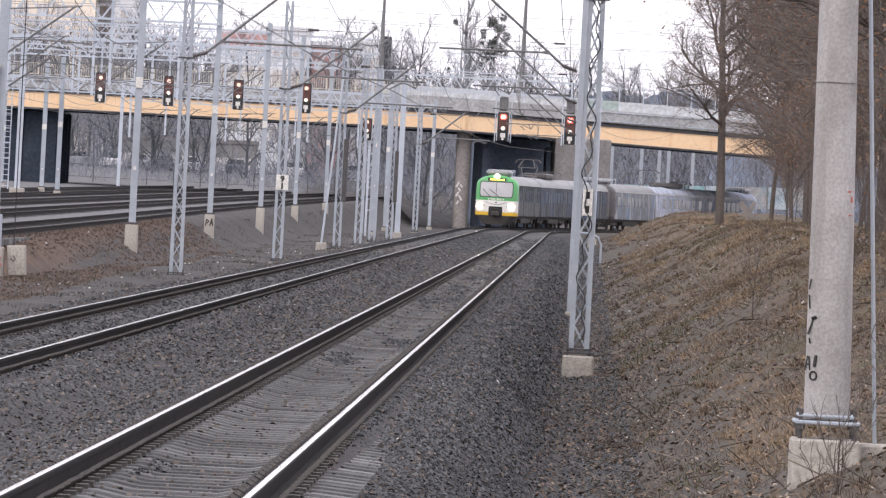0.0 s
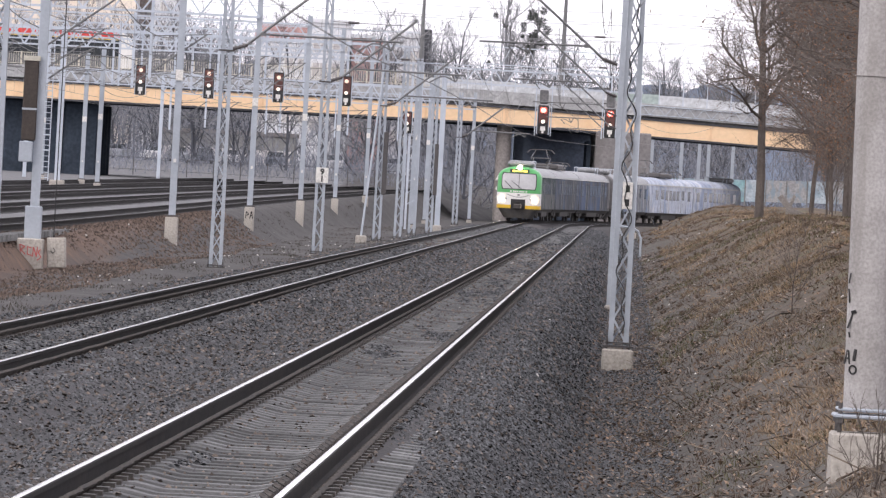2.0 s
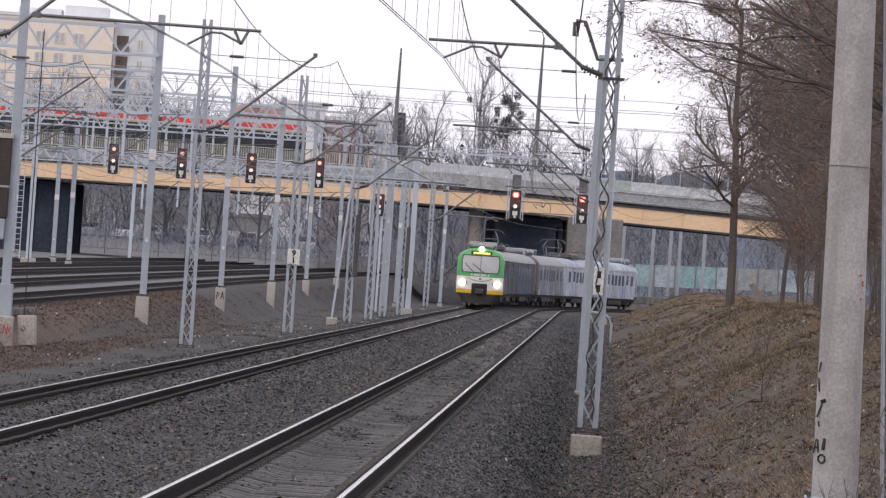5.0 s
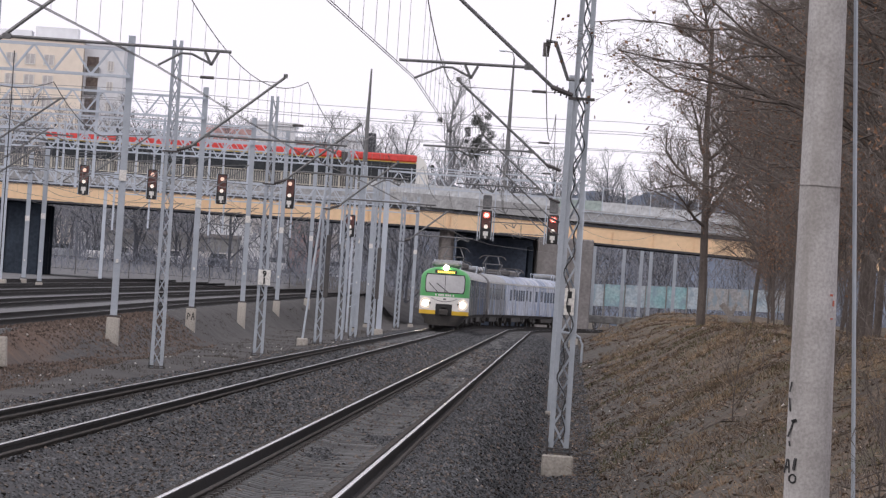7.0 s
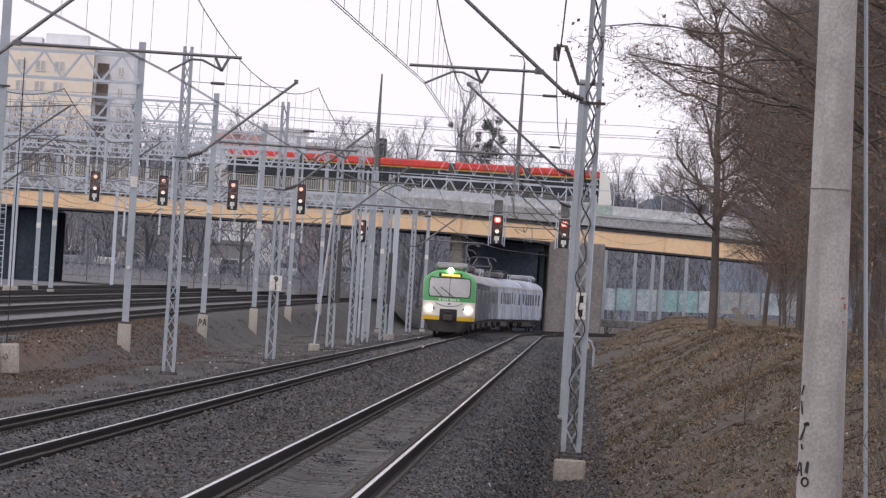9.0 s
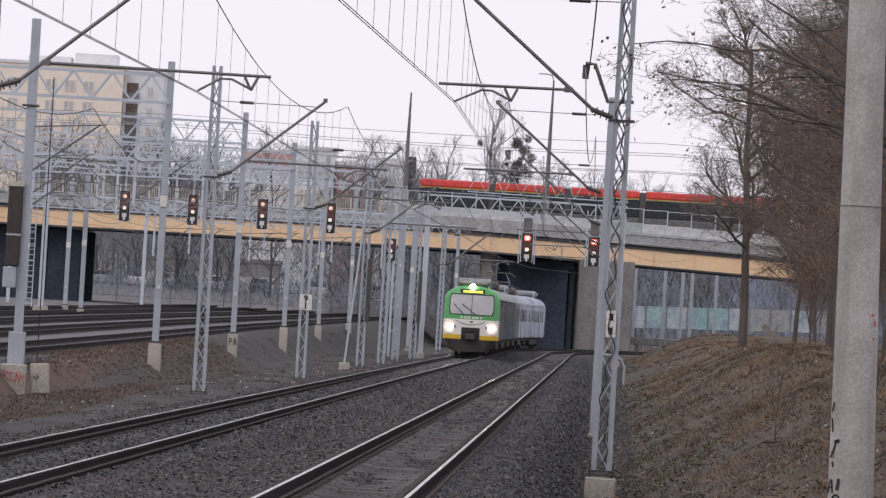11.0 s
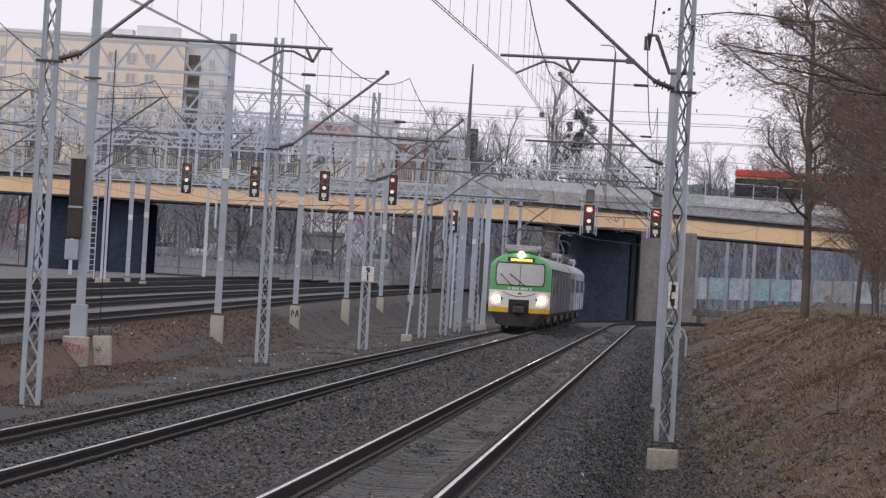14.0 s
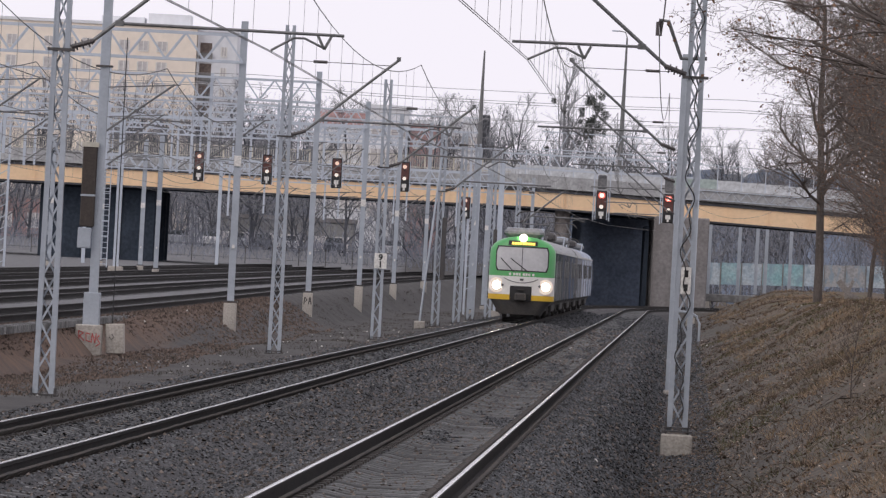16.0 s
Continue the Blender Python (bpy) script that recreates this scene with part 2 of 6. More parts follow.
def part(name, shape, material, parent=None, label="", smooth=False):
    """Links one mesh as a thing, or as a part of its parent."""
    me = shape if isinstance(shape, bpy.types.Mesh) else mesh_of(name, shape, material, smooth)
    ob = new(name, me)
    if parent is not None:
        ob.parent = parent
    if label:
        ob["label"] = label
    return ob


def thing(name, m, label, category, group="", kind=""):
    ob = new(name)
    ob.empty_display_size = 0.2
    ob.matrix_basis = m
    return tagged(ob, label, category, group, kind)


def soup(name, verts, faces, material, label, category, parent=None):
    """Many small loose pieces in one mesh."""
    me = bpy.data.meshes.new(name)
    verts = np.asarray(verts, dtype=np.float32)
    faces = np.asarray(faces, dtype=np.int32)
    k = faces.shape[1]
    me.vertices.add(len(verts))
    me.vertices.foreach_set("co", verts.ravel())
    me.loops.add(faces.size)
    me.loops.foreach_set("vertex_index", faces.ravel())
    me.polygons.add(len(faces))
    me.polygons.foreach_set("loop_start", np.arange(0, faces.size, k, dtype=np.int32))
    me.update(calc_edges=True)
    me.materials.append(material)
    ob = new(name, me)
    if parent is not None:
        ob.parent = parent
        ob["kind"] = "stuff"
        if label:
            ob["label"] = label
        return ob
    return tagged(ob, label, category, kind="stuff")


# ---- the lie of the land ----
SLOPE, BEND, RADIUS = 0.0195, 455.0, 650.0


def smooth01(x):
    x = np.clip(x, 0.0, 1.0)
    return x * x * (3 - 2 * x)


def axis_x(y, off=0.0):
    """The middle of the right-hand track (off: metres to its right) at a distance y."""
    return -2.85 + off + SLOPE * y + np.clip(y - BEND, 0, None) ** 2 / (2 * RADIUS)


def along(s, off=-4.2):
    """Place and heading on the curve at arc length s."""
    q = max(s - BEND, 0.0)
    h0 = math.atan(SLOPE)
    y = min(s, BEND) * math.cos(h0)
    x = -2.85 + off + SLOPE * y
    if q:
        x += RADIUS * (math.cos(h0) - math.cos(h0 + q / RADIUS))
        y += RADIUS * (math.sin(h0 + q / RADIUS) - math.sin(h0))
    return x, y, h0 + q / RADIUS


def yard_z(y):
    q = np.clip(y - 200.0, 0, 480)
    return 0.42 + 0.0011 * q + 0.0000045 * q * q


def yard_x(y):
    """Middle of the yard track that lies nearest."""
    q = np.clip(y - 300.0, 0, None)
    return -13.0 + 0.002 * (y - 215) + 0.000065 * q * q


def lumps(x, y):
    """Low uneven waves of the earth."""
    z = 0.0 * x
    for k in range(14):
        turn = 2.4 * k + 0.3 * math.sin(9.0 * k)
        wave = 0.35 * 1.22 ** k
        z = z + 0.05 / wave ** 0.8 * np.sin(wave * (x * math.cos(turn) + 0.13 * y * math.sin(turn)) + 5.1 * k + 1.5 * np.sin(0.31 * wave * (x * math.sin(turn) - 0.12 * y * math.cos(turn)) + k))
    return 0.5 * z


def ground_z(x, y):
    d = x - axis_x(y)
    z = np.full_like(d, -0.27)
    # right side: ballast shoulder, ditch, bank
    far = smooth01((y - 140) / 220.0)
    z = z - 0.98 * smooth01((d - 1.6) / (1.15 - 0.35 * far)) * (1 - 0.5 * far)
    toe = 3.5 - 1.0 * far
    slope = 0.56 - 0.08 * far
    rise = np.clip((d - toe) * slope, 0, None)
    top = 2.75 + 0.0 * d
    z = z + np.where(rise < top - 0.6, rise, top - 0.6 + 0.6 * np.tanh((rise - top + 0.6) / 0.6)) * (1 - 0.16 * far)
    # low bed between the rails, ballast heaped over the sleeper ends
    for mid in (0.0, -4.2):
        e = np.abs(d - mid)
        z = z + (0.04 + 0.04 * smooth01((e - 0.3) / 0.2)) * (1 - smooth01((e - 0.92) / 0.2)) + 0.08 * smooth01((e - 0.86) / 0.12) * (1 - smooth01((e - 1.45) / 0.4)) * np.where(d > 0, 0.15 + 0.85 * smooth01((y - 48) / 16), 1.0)
    z = z - 0.06 * np.exp(-((d + 2.1) / 0.5) ** 2)
    # left side: shoulder, field, yard
    z = z - 0.45 * smooth01((-d - 6.3) / 1.4)
    yz = yard_z(y) - 0.17
    wide = smooth01((y - 182) / 50.0)
    edge = yard_x(y) + 1.35 + 1.35 * wide
    k = smooth01((edge + 0.5 + 0.7 * wide - x) / (0.9 + 1.5 * wide))
    z = z * (1 - k) + yz * k
    # the ground rises to a car park behind the bridge
    z = z + 1.2 * smooth01((y - 630) / 55.0) * smooth01((4 - x) / 10.0)
    # a low mound where the onlooker stands
    z = z + 1.25 * smooth01((24 - np.abs(y)) / 14.0) * smooth01((d - 1.4) / 1.2) * (d < 9)
    wild = smooth01((np.abs(d + 2.1) - 4.0) / 1.6) * (y < 720) * (y > 20) * (1 - k)
    return z + lumps(x, y) * wild * (1 + 0.8 * smooth01((d - 3.6) / 1.2))


def ground_at(x, y):
    return float(ground_z(np.array([float(x)]), np.array([float(y)]))[0])


def build_ground():
    ys = np.concatenate([np.arange(-40, 40, 4.0), np.arange(40, 200, 0.7), np.arange(200, 480, 1.6), np.arange(480, 720, 4.0), np.array([760, 850, 1000, 1400, 2200, 4500])])
    ds = np.concatenate([np.array([-3000, -900, -300, -150, -90, -60, -45, -36]), np.arange(-30, -6.0, 0.55), np.arange(-6.0, 4.0, 0.125), np.arange(4.0, 12.0, 0.25), np.arange(12, 30, 1.0), np.array([34, 42, 60, 90, 160, 400, 1200, 3000])])
    D, Y = np.meshgrid(ds, ys)
    X = D + axis_x(np.minimum(Y, 640.0))
    Z = ground_z(X, Y)
    n, m = X.shape
    v = np.stack([X, Y, Z], -1).reshape(-1, 3)
    i = (np.arange(n - 1)[:, None] * m + np.arange(m - 1)[None, :]).ravel()
    f = np.stack([i, i + 1, i + m + 1, i + m], -1)
    ob = soup("ground", v, f, GROUND, "grey gravel trackside ground with brown earth and dry grass banks", "ground")
    ob["kind"] = "structure"
    ob.data.shade_smooth()


def ground_material():
    """Gravel near the tracks, soil and dry grass beside them, by the sheet's own place."""
    m = mat("gravel_and_earth", (0.082, 0.08, 0.082), (0.056, 0.054, 0.055), rough=0.95, scale=0.3, fine=11, bump=0.7)
    n, l = m.node_tree.nodes, m.node_tree.links
    b = n["Principled BSDF"]
    grav = b.inputs["Base Color"].links[0].from_socket
    co = n.new("ShaderNodeTexCoord")
    sep = n.new("ShaderNodeSeparateXYZ")
    l.new(co.outputs["Object"], sep.inputs[0])
    ax = n.new("ShaderNodeMath")
    ax.operation = "MULTIPLY_ADD"
    ax.inputs[1].default_value = -SLOPE
    ax.inputs[2].default_value = 2.85
    l.new(sep.outputs["Y"], ax.inputs[0])
    d = n.new("ShaderNodeMath")
    d.operation = "ADD"
    l.new(sep.outputs["X"], d.inputs[0])
    l.new(ax.outputs[0], d.inputs[1])
    wob = n.new("ShaderNodeTexNoise")
    wob.inputs["Scale"].default_value = 0.5
    wob.inputs["Detail"].default_value = 5
    l.new(co.outputs["Object"], wob.inputs["Vector"])
    dw = n.new("ShaderNodeMath")
    dw.operation = "MULTIPLY_ADD"
    dw.inputs[1].default_value = 4.0
    l.new(wob.outputs["Fac"], dw.inputs[0])
    l.new(d.outputs[0], dw.inputs[2])

    def band(lo, hi):
        r = n.new("ShaderNodeMapRange")
        r.inputs["From Min"].default_value = lo
        r.inputs["From Max"].default_value = hi
        l.new(dw.outputs[0], r.inputs["Value"])
        return r.outputs[0]

    def soil(c1, c2, scale):
        t = n.new("ShaderNodeTexNoise")
        t.inputs["Scale"].default_value = scale
        t.inputs["Detail"].default_value = 8
        t.inputs["Roughness"].default_value = 0.7
        l.new(co.outputs["Object"], t.inputs["Vector"])
        r = n.new("ShaderNodeMapRange")
        r.inputs["From Min"].default_value = 0.35
        r.inputs["From Max"].default_value = 0.65
        l.new(t.outputs["Fac"], r.inputs["Value"])
        x = n.new("ShaderNodeMix")
        x.data_type = "RGBA"
        x.inputs["A"].default_value = (*c1, 1)
        x.inputs["B"].default_value = (*c2, 1)
        l.new(r.outputs[0], x.inputs["Factor"])
        return x.outputs["Result"]

    def over(a, b_, fac):
        x = n.new("ShaderNodeMix")
        x.data_type = "RGBA"
        l.new(fac, x.inputs["Factor"])
        l.new(a, x.inputs["A"])
        l.new(b_, x.inputs["B"])
        return x.outputs["Result"]

    bank = soil((0.165, 0.127, 0.094), (0.075, 0.064, 0.053), 0.4)
    moss = soil((0.13, 0.122, 0.072), (0.075, 0.066, 0.05), 0.9)
    spots = n.new("ShaderNodeTexNoise")
    spots.inputs["Scale"].default_value = 0.33
    spots.inputs["Detail"].default_value = 3
    l.new(co.outputs["Object"], spots.inputs["Vector"])
    sr = n.new("ShaderNodeMapRange")
    sr.inputs["From Min"].default_value = 0.52
    sr.inputs["From Max"].default_value = 0.66
    l.new(spots.outputs["Fac"], sr.inputs["Value"])
    bank = over(bank, moss, sr.outputs[0])
    toe = soil((0.118, 0.108, 0.095), (0.06, 0.057, 0.053), 1.6)
    field = soil((0.104, 0.1, 0.097), (0.062, 0.06, 0.06), 0.5)
    rust = soil((0.17, 0.115, 0.087), (0.1, 0.078, 0.066), 1.2)
    c = over(grav, toe, band(4.2, 5.2))
    c = over(c, bank, band(6.2, 9.2))
    c = over(field, c, band(-5.8, -4.6))
    xw = n.new("ShaderNodeMath")
    xw.operation = "MULTIPLY_ADD"
    xw.inputs[1].default_value = 1.6
    l.new(wob.outputs["Fac"], xw.inputs[0])
    l.new(sep.outputs["X"], xw.inputs[2])

    def xband(lo, hi):
        r = n.new("ShaderNodeMapRange")
        r.inputs["From Min"].default_value = lo
        r.inputs["From Max"].default_value = hi
        l.new(xw.outputs[0], r.inputs["Value"])
        return r.outputs[0]

    fade = n.new("ShaderNodeMapRange")
    fade.inputs["From Min"].default_value = 225.0
    fade.inputs["From Max"].default_value = 290.0
    l.new(sep.outputs["Y"], fade.inputs["Value"])
    rust = over(rust, field, fade.outputs[0])
    c = over(rust, c, xband(-10.6, -9.6))
    yard = soil((0.19, 0.192, 0.197), (0.125, 0.126, 0.13), 0.9)
    c = over(yard, c, xband(-12.6, -11.6))
    l.new(c, b.inputs["Base Color"])
    return m


GROUND = ground_material()
build_ground()


# ---- tracks ----
def rail_shape(off, side, pts):
    """Head, web and foot of a rail, swept along the track."""
    prof = [(-0.036, -0.004), (-0.030, 0.0), (0.030, 0.0), (0.036, -0.004), (0.036, -0.036), (0.010, -0.05), (0.009, -0.14), (0.07, -0.16), (0.075, -0.172), (-0.075, -0.172), (-0.07, -0.16), (-0.009, -0.14), (-0.010, -0.05), (-0.036, -0.036)]
    head, web = Shape(), Shape()
    hr, wr = [], []
    for x, y, z, h in pts:
        c, s = math.cos(h), math.sin(h)
        cx, cy = x + side * 0.7535 * c, y - side * 0.7535 * s
        hr.append([(cx + p * c, cy - p * s, z + q + 0.0015) for p, q in ((-0.024, -0.001), (-0.02, 0.0), (0.02, 0.0), (0.024, -0.001))])
        wr.append([(cx + p * c, cy - p * s, z + q) for p, q in prof])
    head.loft(hr, closed=False)
    web.loft(wr)
    return head, web


def track_points(off, s0, s1, step):
    return [(x, y, 0.0, h) for x, y, h in (along(s0 + i * (s1 - s0) / max(1, round((s1 - s0) / step)), off) for i in range(round((s1 - s0) / step) + 1))]


def sleeper_shape():
    s = Shape()
    rings = []
    for x, top, w in ((-1.3, -0.2, 0.13), (-1.0, -0.175, 0.14), (-0.5, -0.175, 0.14), (-0.3, -0.215, 0.115), (0.3, -0.215, 0.115), (0.5, -0.175, 0.14), (1.0, -0.175, 0.14), (1.3, -0.2, 0.13)):
        rings.append([(x, -w - 0.02, -0.36), (x, -w + 0.012, top), (x, w - 0.012, top), (x, w + 0.02, -0.36)])
    return s.loft(rings)


def clip_shape():
    """Four spring clips on one sleeper."""
    s = Shape()
    for side in (-1, 1):
        for inn in (-1, 1):
            x = side * 0.7535 + inn * 0.12
            s.tube([(x - inn * 0.05, -0.06, -0.155), (x + inn * 0.02, -0.055, -0.085), (x + inn * 0.06, 0.0, -0.065), (x + inn * 0.02, 0.055, -0.085), (x - inn * 0.05, 0.06, -0.155)], 0.019, 4)
            s.box((x + inn * 0.03, 0, -0.16), (0.09, 0.15, 0.035))
    return s


def build_track(off, s0, s1, single, label):
    t = thing("track", Matrix.Identity(4), label, "railway track", kind="structure")
    pts = track_points(off, s0, s1, 4.0)
    for side in (-1, 1):
        head, web = rail_shape(off, side, pts)
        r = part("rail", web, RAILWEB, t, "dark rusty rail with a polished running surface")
        part("rail_head", head, RAILHEAD, r, "shiny worn rail head", smooth=True)
    sm = mesh_of("sleeper", sleeper_shape(), SLEEPER)
    base, clips = sleeper_shape(), clip_shape()
    bv, cv = np.array(base.v), np.array(clips.v)
    vs, fs, cvs, cfs = [], [], [], []
    far, farc = Shape(), Shape()
    n = int((s1 - s0) / 0.6)
    for i in range(n):
        x, y, h = along(s0 + 0.6 * i, off)
        m = pose(x, y, random.uniform(-0.003, 0.004), 0, 0, -math.degrees(h) + random.uniform(-0.12, 0.12))
        if i < single:
            ob = part("sleeper", sm, SLEEPER, t)
            ob.matrix_basis = m
        else:
            far.add([m @ Vector(p) for p in base.v], base.f)
        if i < 330:
            farc.add([m @ Vector(p) for p in clips.v], clips.f)
    if far.v:
        o = part("far_sleepers", far, SLEEPER, t)
        o["kind"] = "stuff"
    o = part("rail_clips", farc, CLIP, t, "dark spring clips that hold the rails")
    o["kind"] = "stuff"


build_track(0.0, 34.0, 640.0, 300, "straight ballasted track with dusty concrete sleepers and shiny rails")
build_track(-4.2, 60.0, 640.0, 220, "second ballasted track with concrete sleepers, curving away at the bridge")


def build_yard_track(shift, label):
    t = thing("track", Matrix.Identity(4), label, "railway track", kind="structure")
    pts = []
    for y in np.arange(150.0, 620.0, 6.0):
        x = yard_x(y) - shift
        h = math.atan(float(yard_x(y + 1.0) - yard_x(y)))
        pts.append((float(x), float(y), float(yard_z(y)) + 0.02, h))
    for side in (-1, 1):
        head, web = rail_shape(0, side, pts)
        r = part("rail", web, RAILWEB, t, "dark rusty yard rail")
        part("rail_head", head, DARKSTEEL, r, "dull worn rail head", smooth=True)
    far = Shape()
    base = sleeper_shape()
    for a, b in zip(pts, pts[1:]):
        for k in range(10):
            q = k / 10
            m = pose(a[0] + (b[0] - a[0]) * q, a[1] + 6 * q, a[2], 0, 0, -math.degrees(a[3]))
            far.add([m @ Vector(p) for p in base.v], base.f)
    o = part("sleepers", far, SLEEPER, t)
    o["kind"] = "stuff"


for k in range(5):
    build_yard_track(4.3 * k, "yard track on a low embankment with rust-brown ballast")


# ---- masts and overhead line ----
INSUL = mat("brown_insulator", (0.05, 0.04, 0.04), (0.09, 0.08, 0.08), rough=0.35, scale=5, fine=30, bump=0.0)
WIRE = mat("overhead_wire", (0.10, 0.10, 0.10), (0.15, 0.14, 0.13), rough=0.5, metal=0.5, scale=1, fine=9, bump=0.0)
FAINTWIRE = mat("thin_dropper_wire", (0.3, 0.3, 0.31), (0.24, 0.24, 0.24), rough=0.5, metal=0.4, scale=1, fine=9, bump=0.0)


def cantilever(parent, s, reach=3.13, tube_end=3.43, z=5.82, fat=1.0, bracket=None):
    """Arm of the overhead line. s: the side on which the track lies. Heights above the rail."""
    z0 = -parent.matrix_basis.translation.z
    bracket = bracket or tube_end - 1.35
    a = Shape().tube([(s * 0.55, 0, z0 + z + 0.18), (s * 3.15, 0, z0 + z + 2.35)], 0.035 * fat, 8)
    a.box((s * 3.15, 0, z0 + z + 2.38), (0.12, 0.1, 0.12))
    arm = part("arm", a, TUBE, parent, "dark steel arm tube")
    i = Shape()
    for k in range(7):
        q = 0.2 + 0.055 * k
        i.tube([(s * q, 0, z0 + z + q * 0.3), (s * (q + 0.028), 0, z0 + z + (q + 0.028) * 0.3)], (0.085 if k % 2 else 0.05) * fat, 8)
    i.tube([(s * 0.17, 0, z0 + z + 0.05), (s * 0.58, 0, z0 + z + 0.19)], 0.045 * fat, 8)
    part("insulator", i, INSUL, arm, "ribbed brown insulator")
    t = Shape().tube([(s * 1.0, 0, z0 + z + 0.52), (s * tube_end, 0, z0 + z + 0.5)], 0.028 * fat, 8)
    t.box((s * 1.02, 0, z0 + z + 0.52), (0.16, 0.09, 0.1))
    part("registration_tube", t, TUBE, arm)
    b = Shape()
    for dx in (-0.12, 0.12):
        b.bar((s * bracket + dx, 0, z0 + z + 0.48), (s * bracket, 0, z0 + z + 0.24), 0.05)
    d = 1 if reach > bracket else -1
    b.tube([(s * bracket, 0, z0 + z + 0.26), (s * (bracket + d * 0.35), 0, z0 + z + 0.42), (s * (bracket + d * 0.55), 0, z0 + z + 0.42), (s * reach, 0, z0 + z + 0.18)], 0.024 * fat, 6)
    part("steady_arm", b, TUBE, arm)
    w = Shape().tube([(s * 0.15, 0, z0 + z + 2.2), (s * 0.7, 0, z0 + z + 2.19)], 0.01, 5)
    w.tube([(s * 0.7, 0, z0 + z + 2.19), (s * 1.1, 0, z0 + z + 2.19)], 0.045 * fat, 6)
    w.tube([(s * 1.1, 0, z0 + z + 2.19), (s * 3.0, 0, z0 + z + 2.18)], 0.01 * fat, 5)
    part("top_tie", w, DARKSTEEL, arm)


def lattice_mast(x, y, height=9.3, base=None, side=-1, arm=True, width=0.38, top=0.28, cap=0.0, fat=1.0, plate=None, single=False, reach=3.13, tube_end=3.43, arm_z=5.82, bracket=None):
    gz = ground_at(x, y) if base is None else base
    m = thing("lattice_mast", pose(x, y, gz), "grey galvanised lattice mast of the overhead line on a concrete footing", "mast", "overhead line masts")
    foot = 0.32 + cap
    f = Shape().box((0, 0, foot / 2 - 0.15), (width + 0.2, 0.5, foot + 0.3), 0.03)
    part("footing", f, CONCRETE, m, "pale stained concrete footing")
    p = Shape().box((0, 0, foot + 0.05), (width + 0.18, 0.36, 0.035))
    p.box((0, 0, foot + 0.12), (width + 0.12, 0.3, 0.03))
    for sx in (-1, 1):
        for sy in (-1, 1):
            p.tube([(sx * (width / 2 + 0.02), sy * 0.13, foot - 0.02), (sx * (width / 2 + 0.02), sy * 0.13, foot + 0.24)], 0.018, 6)
    part("base_plate", p, DARKSTEEL, m, "dark bolted foot plates")
    legs = []
    for sx in (-1, 1):
        s = Shape()
        for sy in (-1, 1):
            s.bar((sx * (width / 2 - 0.05), sy * 0.09, foot + 0.05), (sx * (top / 2 - 0.04), sy * 0.07, height), 0.085 * fat, 0.022, up=(0, 1, 0))
        s.bar((sx * (width / 2 - 0.008), 0, foot + 0.05), (sx * (top / 2 - 0.004), 0, height), 0.02, 0.2, up=(0, 1, 0))
        legs.append(part("leg", s, GALV, m))
    l = Shape()
    lone = single and height > 0
    n = int((height - foot) / 0.42)
    for i in range(n):
        z0, z1 = foot + 0.15 + i * 0.42, foot + 0.15 + (i + 1) * 0.42
        q0, q1 = (z0 / height), (z1 / height)
        w0, w1 = (width + (top - width) * q0) / 2 - 0.07, (width + (top - width) * q1) / 2 - 0.07
        k = 1 if i % 2 else -1
        if lone:
            part("lacing_bar", Shape().bar((k * w0, 0.085, z0), (-k * w1, 0.085, z1), 0.035, 0.012, up=(0, 1, 0)), GALV, m)
            part("lacing_bar", Shape().bar((-k * w0, -0.085, z0), (k * w1, -0.085, z1), 0.035, 0.012, up=(0, 1, 0)), GALV, m)
        else:
            l.bar((k * w0, 0.0, z0), (-k * w1, 0.0, z1), 0.04 * fat, 0.012, up=(0, 1, 0))
    if l.v:
        part("lacing", l, GALV, m)["kind"] = "stuff"
    if arm:
        cantilever(m, side, fat=fat, reach=reach, tube_end=tube_end, z=arm_z, bracket=bracket)
        c = Shape().box((0, 0, arm_z - gz), (top + 0.2, 0.26, 0.05))
        part("collar", c, DARKSTEEL, m)
    if plate:
        s = Shape().box((0.02, -0.13, plate - gz), (0.19, 0.012, 0.5), 0.01)
        o = part("number_plate", s, WHITE, m, "white plate with black bars")
        for zz in (0.13, -0.13):
            part("bar", Shape().box((0.02, -0.14, plate - gz + zz), (0.075, 0.006, 0.13)), BLACK, o)
    return m


# right-hand masts; the nearest has a winding dark cable
near_mast = lattice_mast(2.61, 131.0, 9.5, base=-1.24, side=-1, cap=0.12, plate=2.05, single=True)
cable = Shape()
pts = []
for i in range(150):
    z = 0.7 + i * 0.058
    pts.append((0.05 * math.sin(i * 0.55) + 0.07 * math.sin(i * 0.21), -0.15, z))
cable.tube(pts, 0.012, 5)
part("cable", cable, BLACK, near_mast, "black winding cable")
fe = Shape().tube([(-0.73, 0, 8.09), (-0.55, 0, 8.08), (-0.28, 0, 7.4), (0.2, 0, 7.42)], 0.04, 6)
part("feeder_bracket", fe, TUBE, near_mast, "bent feeder bracket")
fi = Shape().tube([(-0.72, 0, 8.06), (-0.72, 0, 7.8)], 0.06, 8)
part("feeder_insulator", fi, INSUL, near_mast)
RIGHT = [131.0, 195.0, 258.0, 320.0, 382.0, 444.0]
for y in RIGHT[1:]:
    x = 0.01848 * y
    gz = ground_at(x, y)
    t = thing("steel_mast", pose(x, y, gz), "slim grey steel mast of the overhead line beside the track", "mast", "overhead line masts")
    part("shaft", Shape().bar((0, 0, 0), (0, 0, 8.3 - gz), 0.2, 0.2, up=(0, 1, 0)), GALV, t)
    part("footing", Shape().box((0, 0, 0), (0.3, 0.3, 0.3), 0.04), CONCRETE, t)
    cantilever(t, -1, reach=3.0, tube_end=4.0, z=5.6)
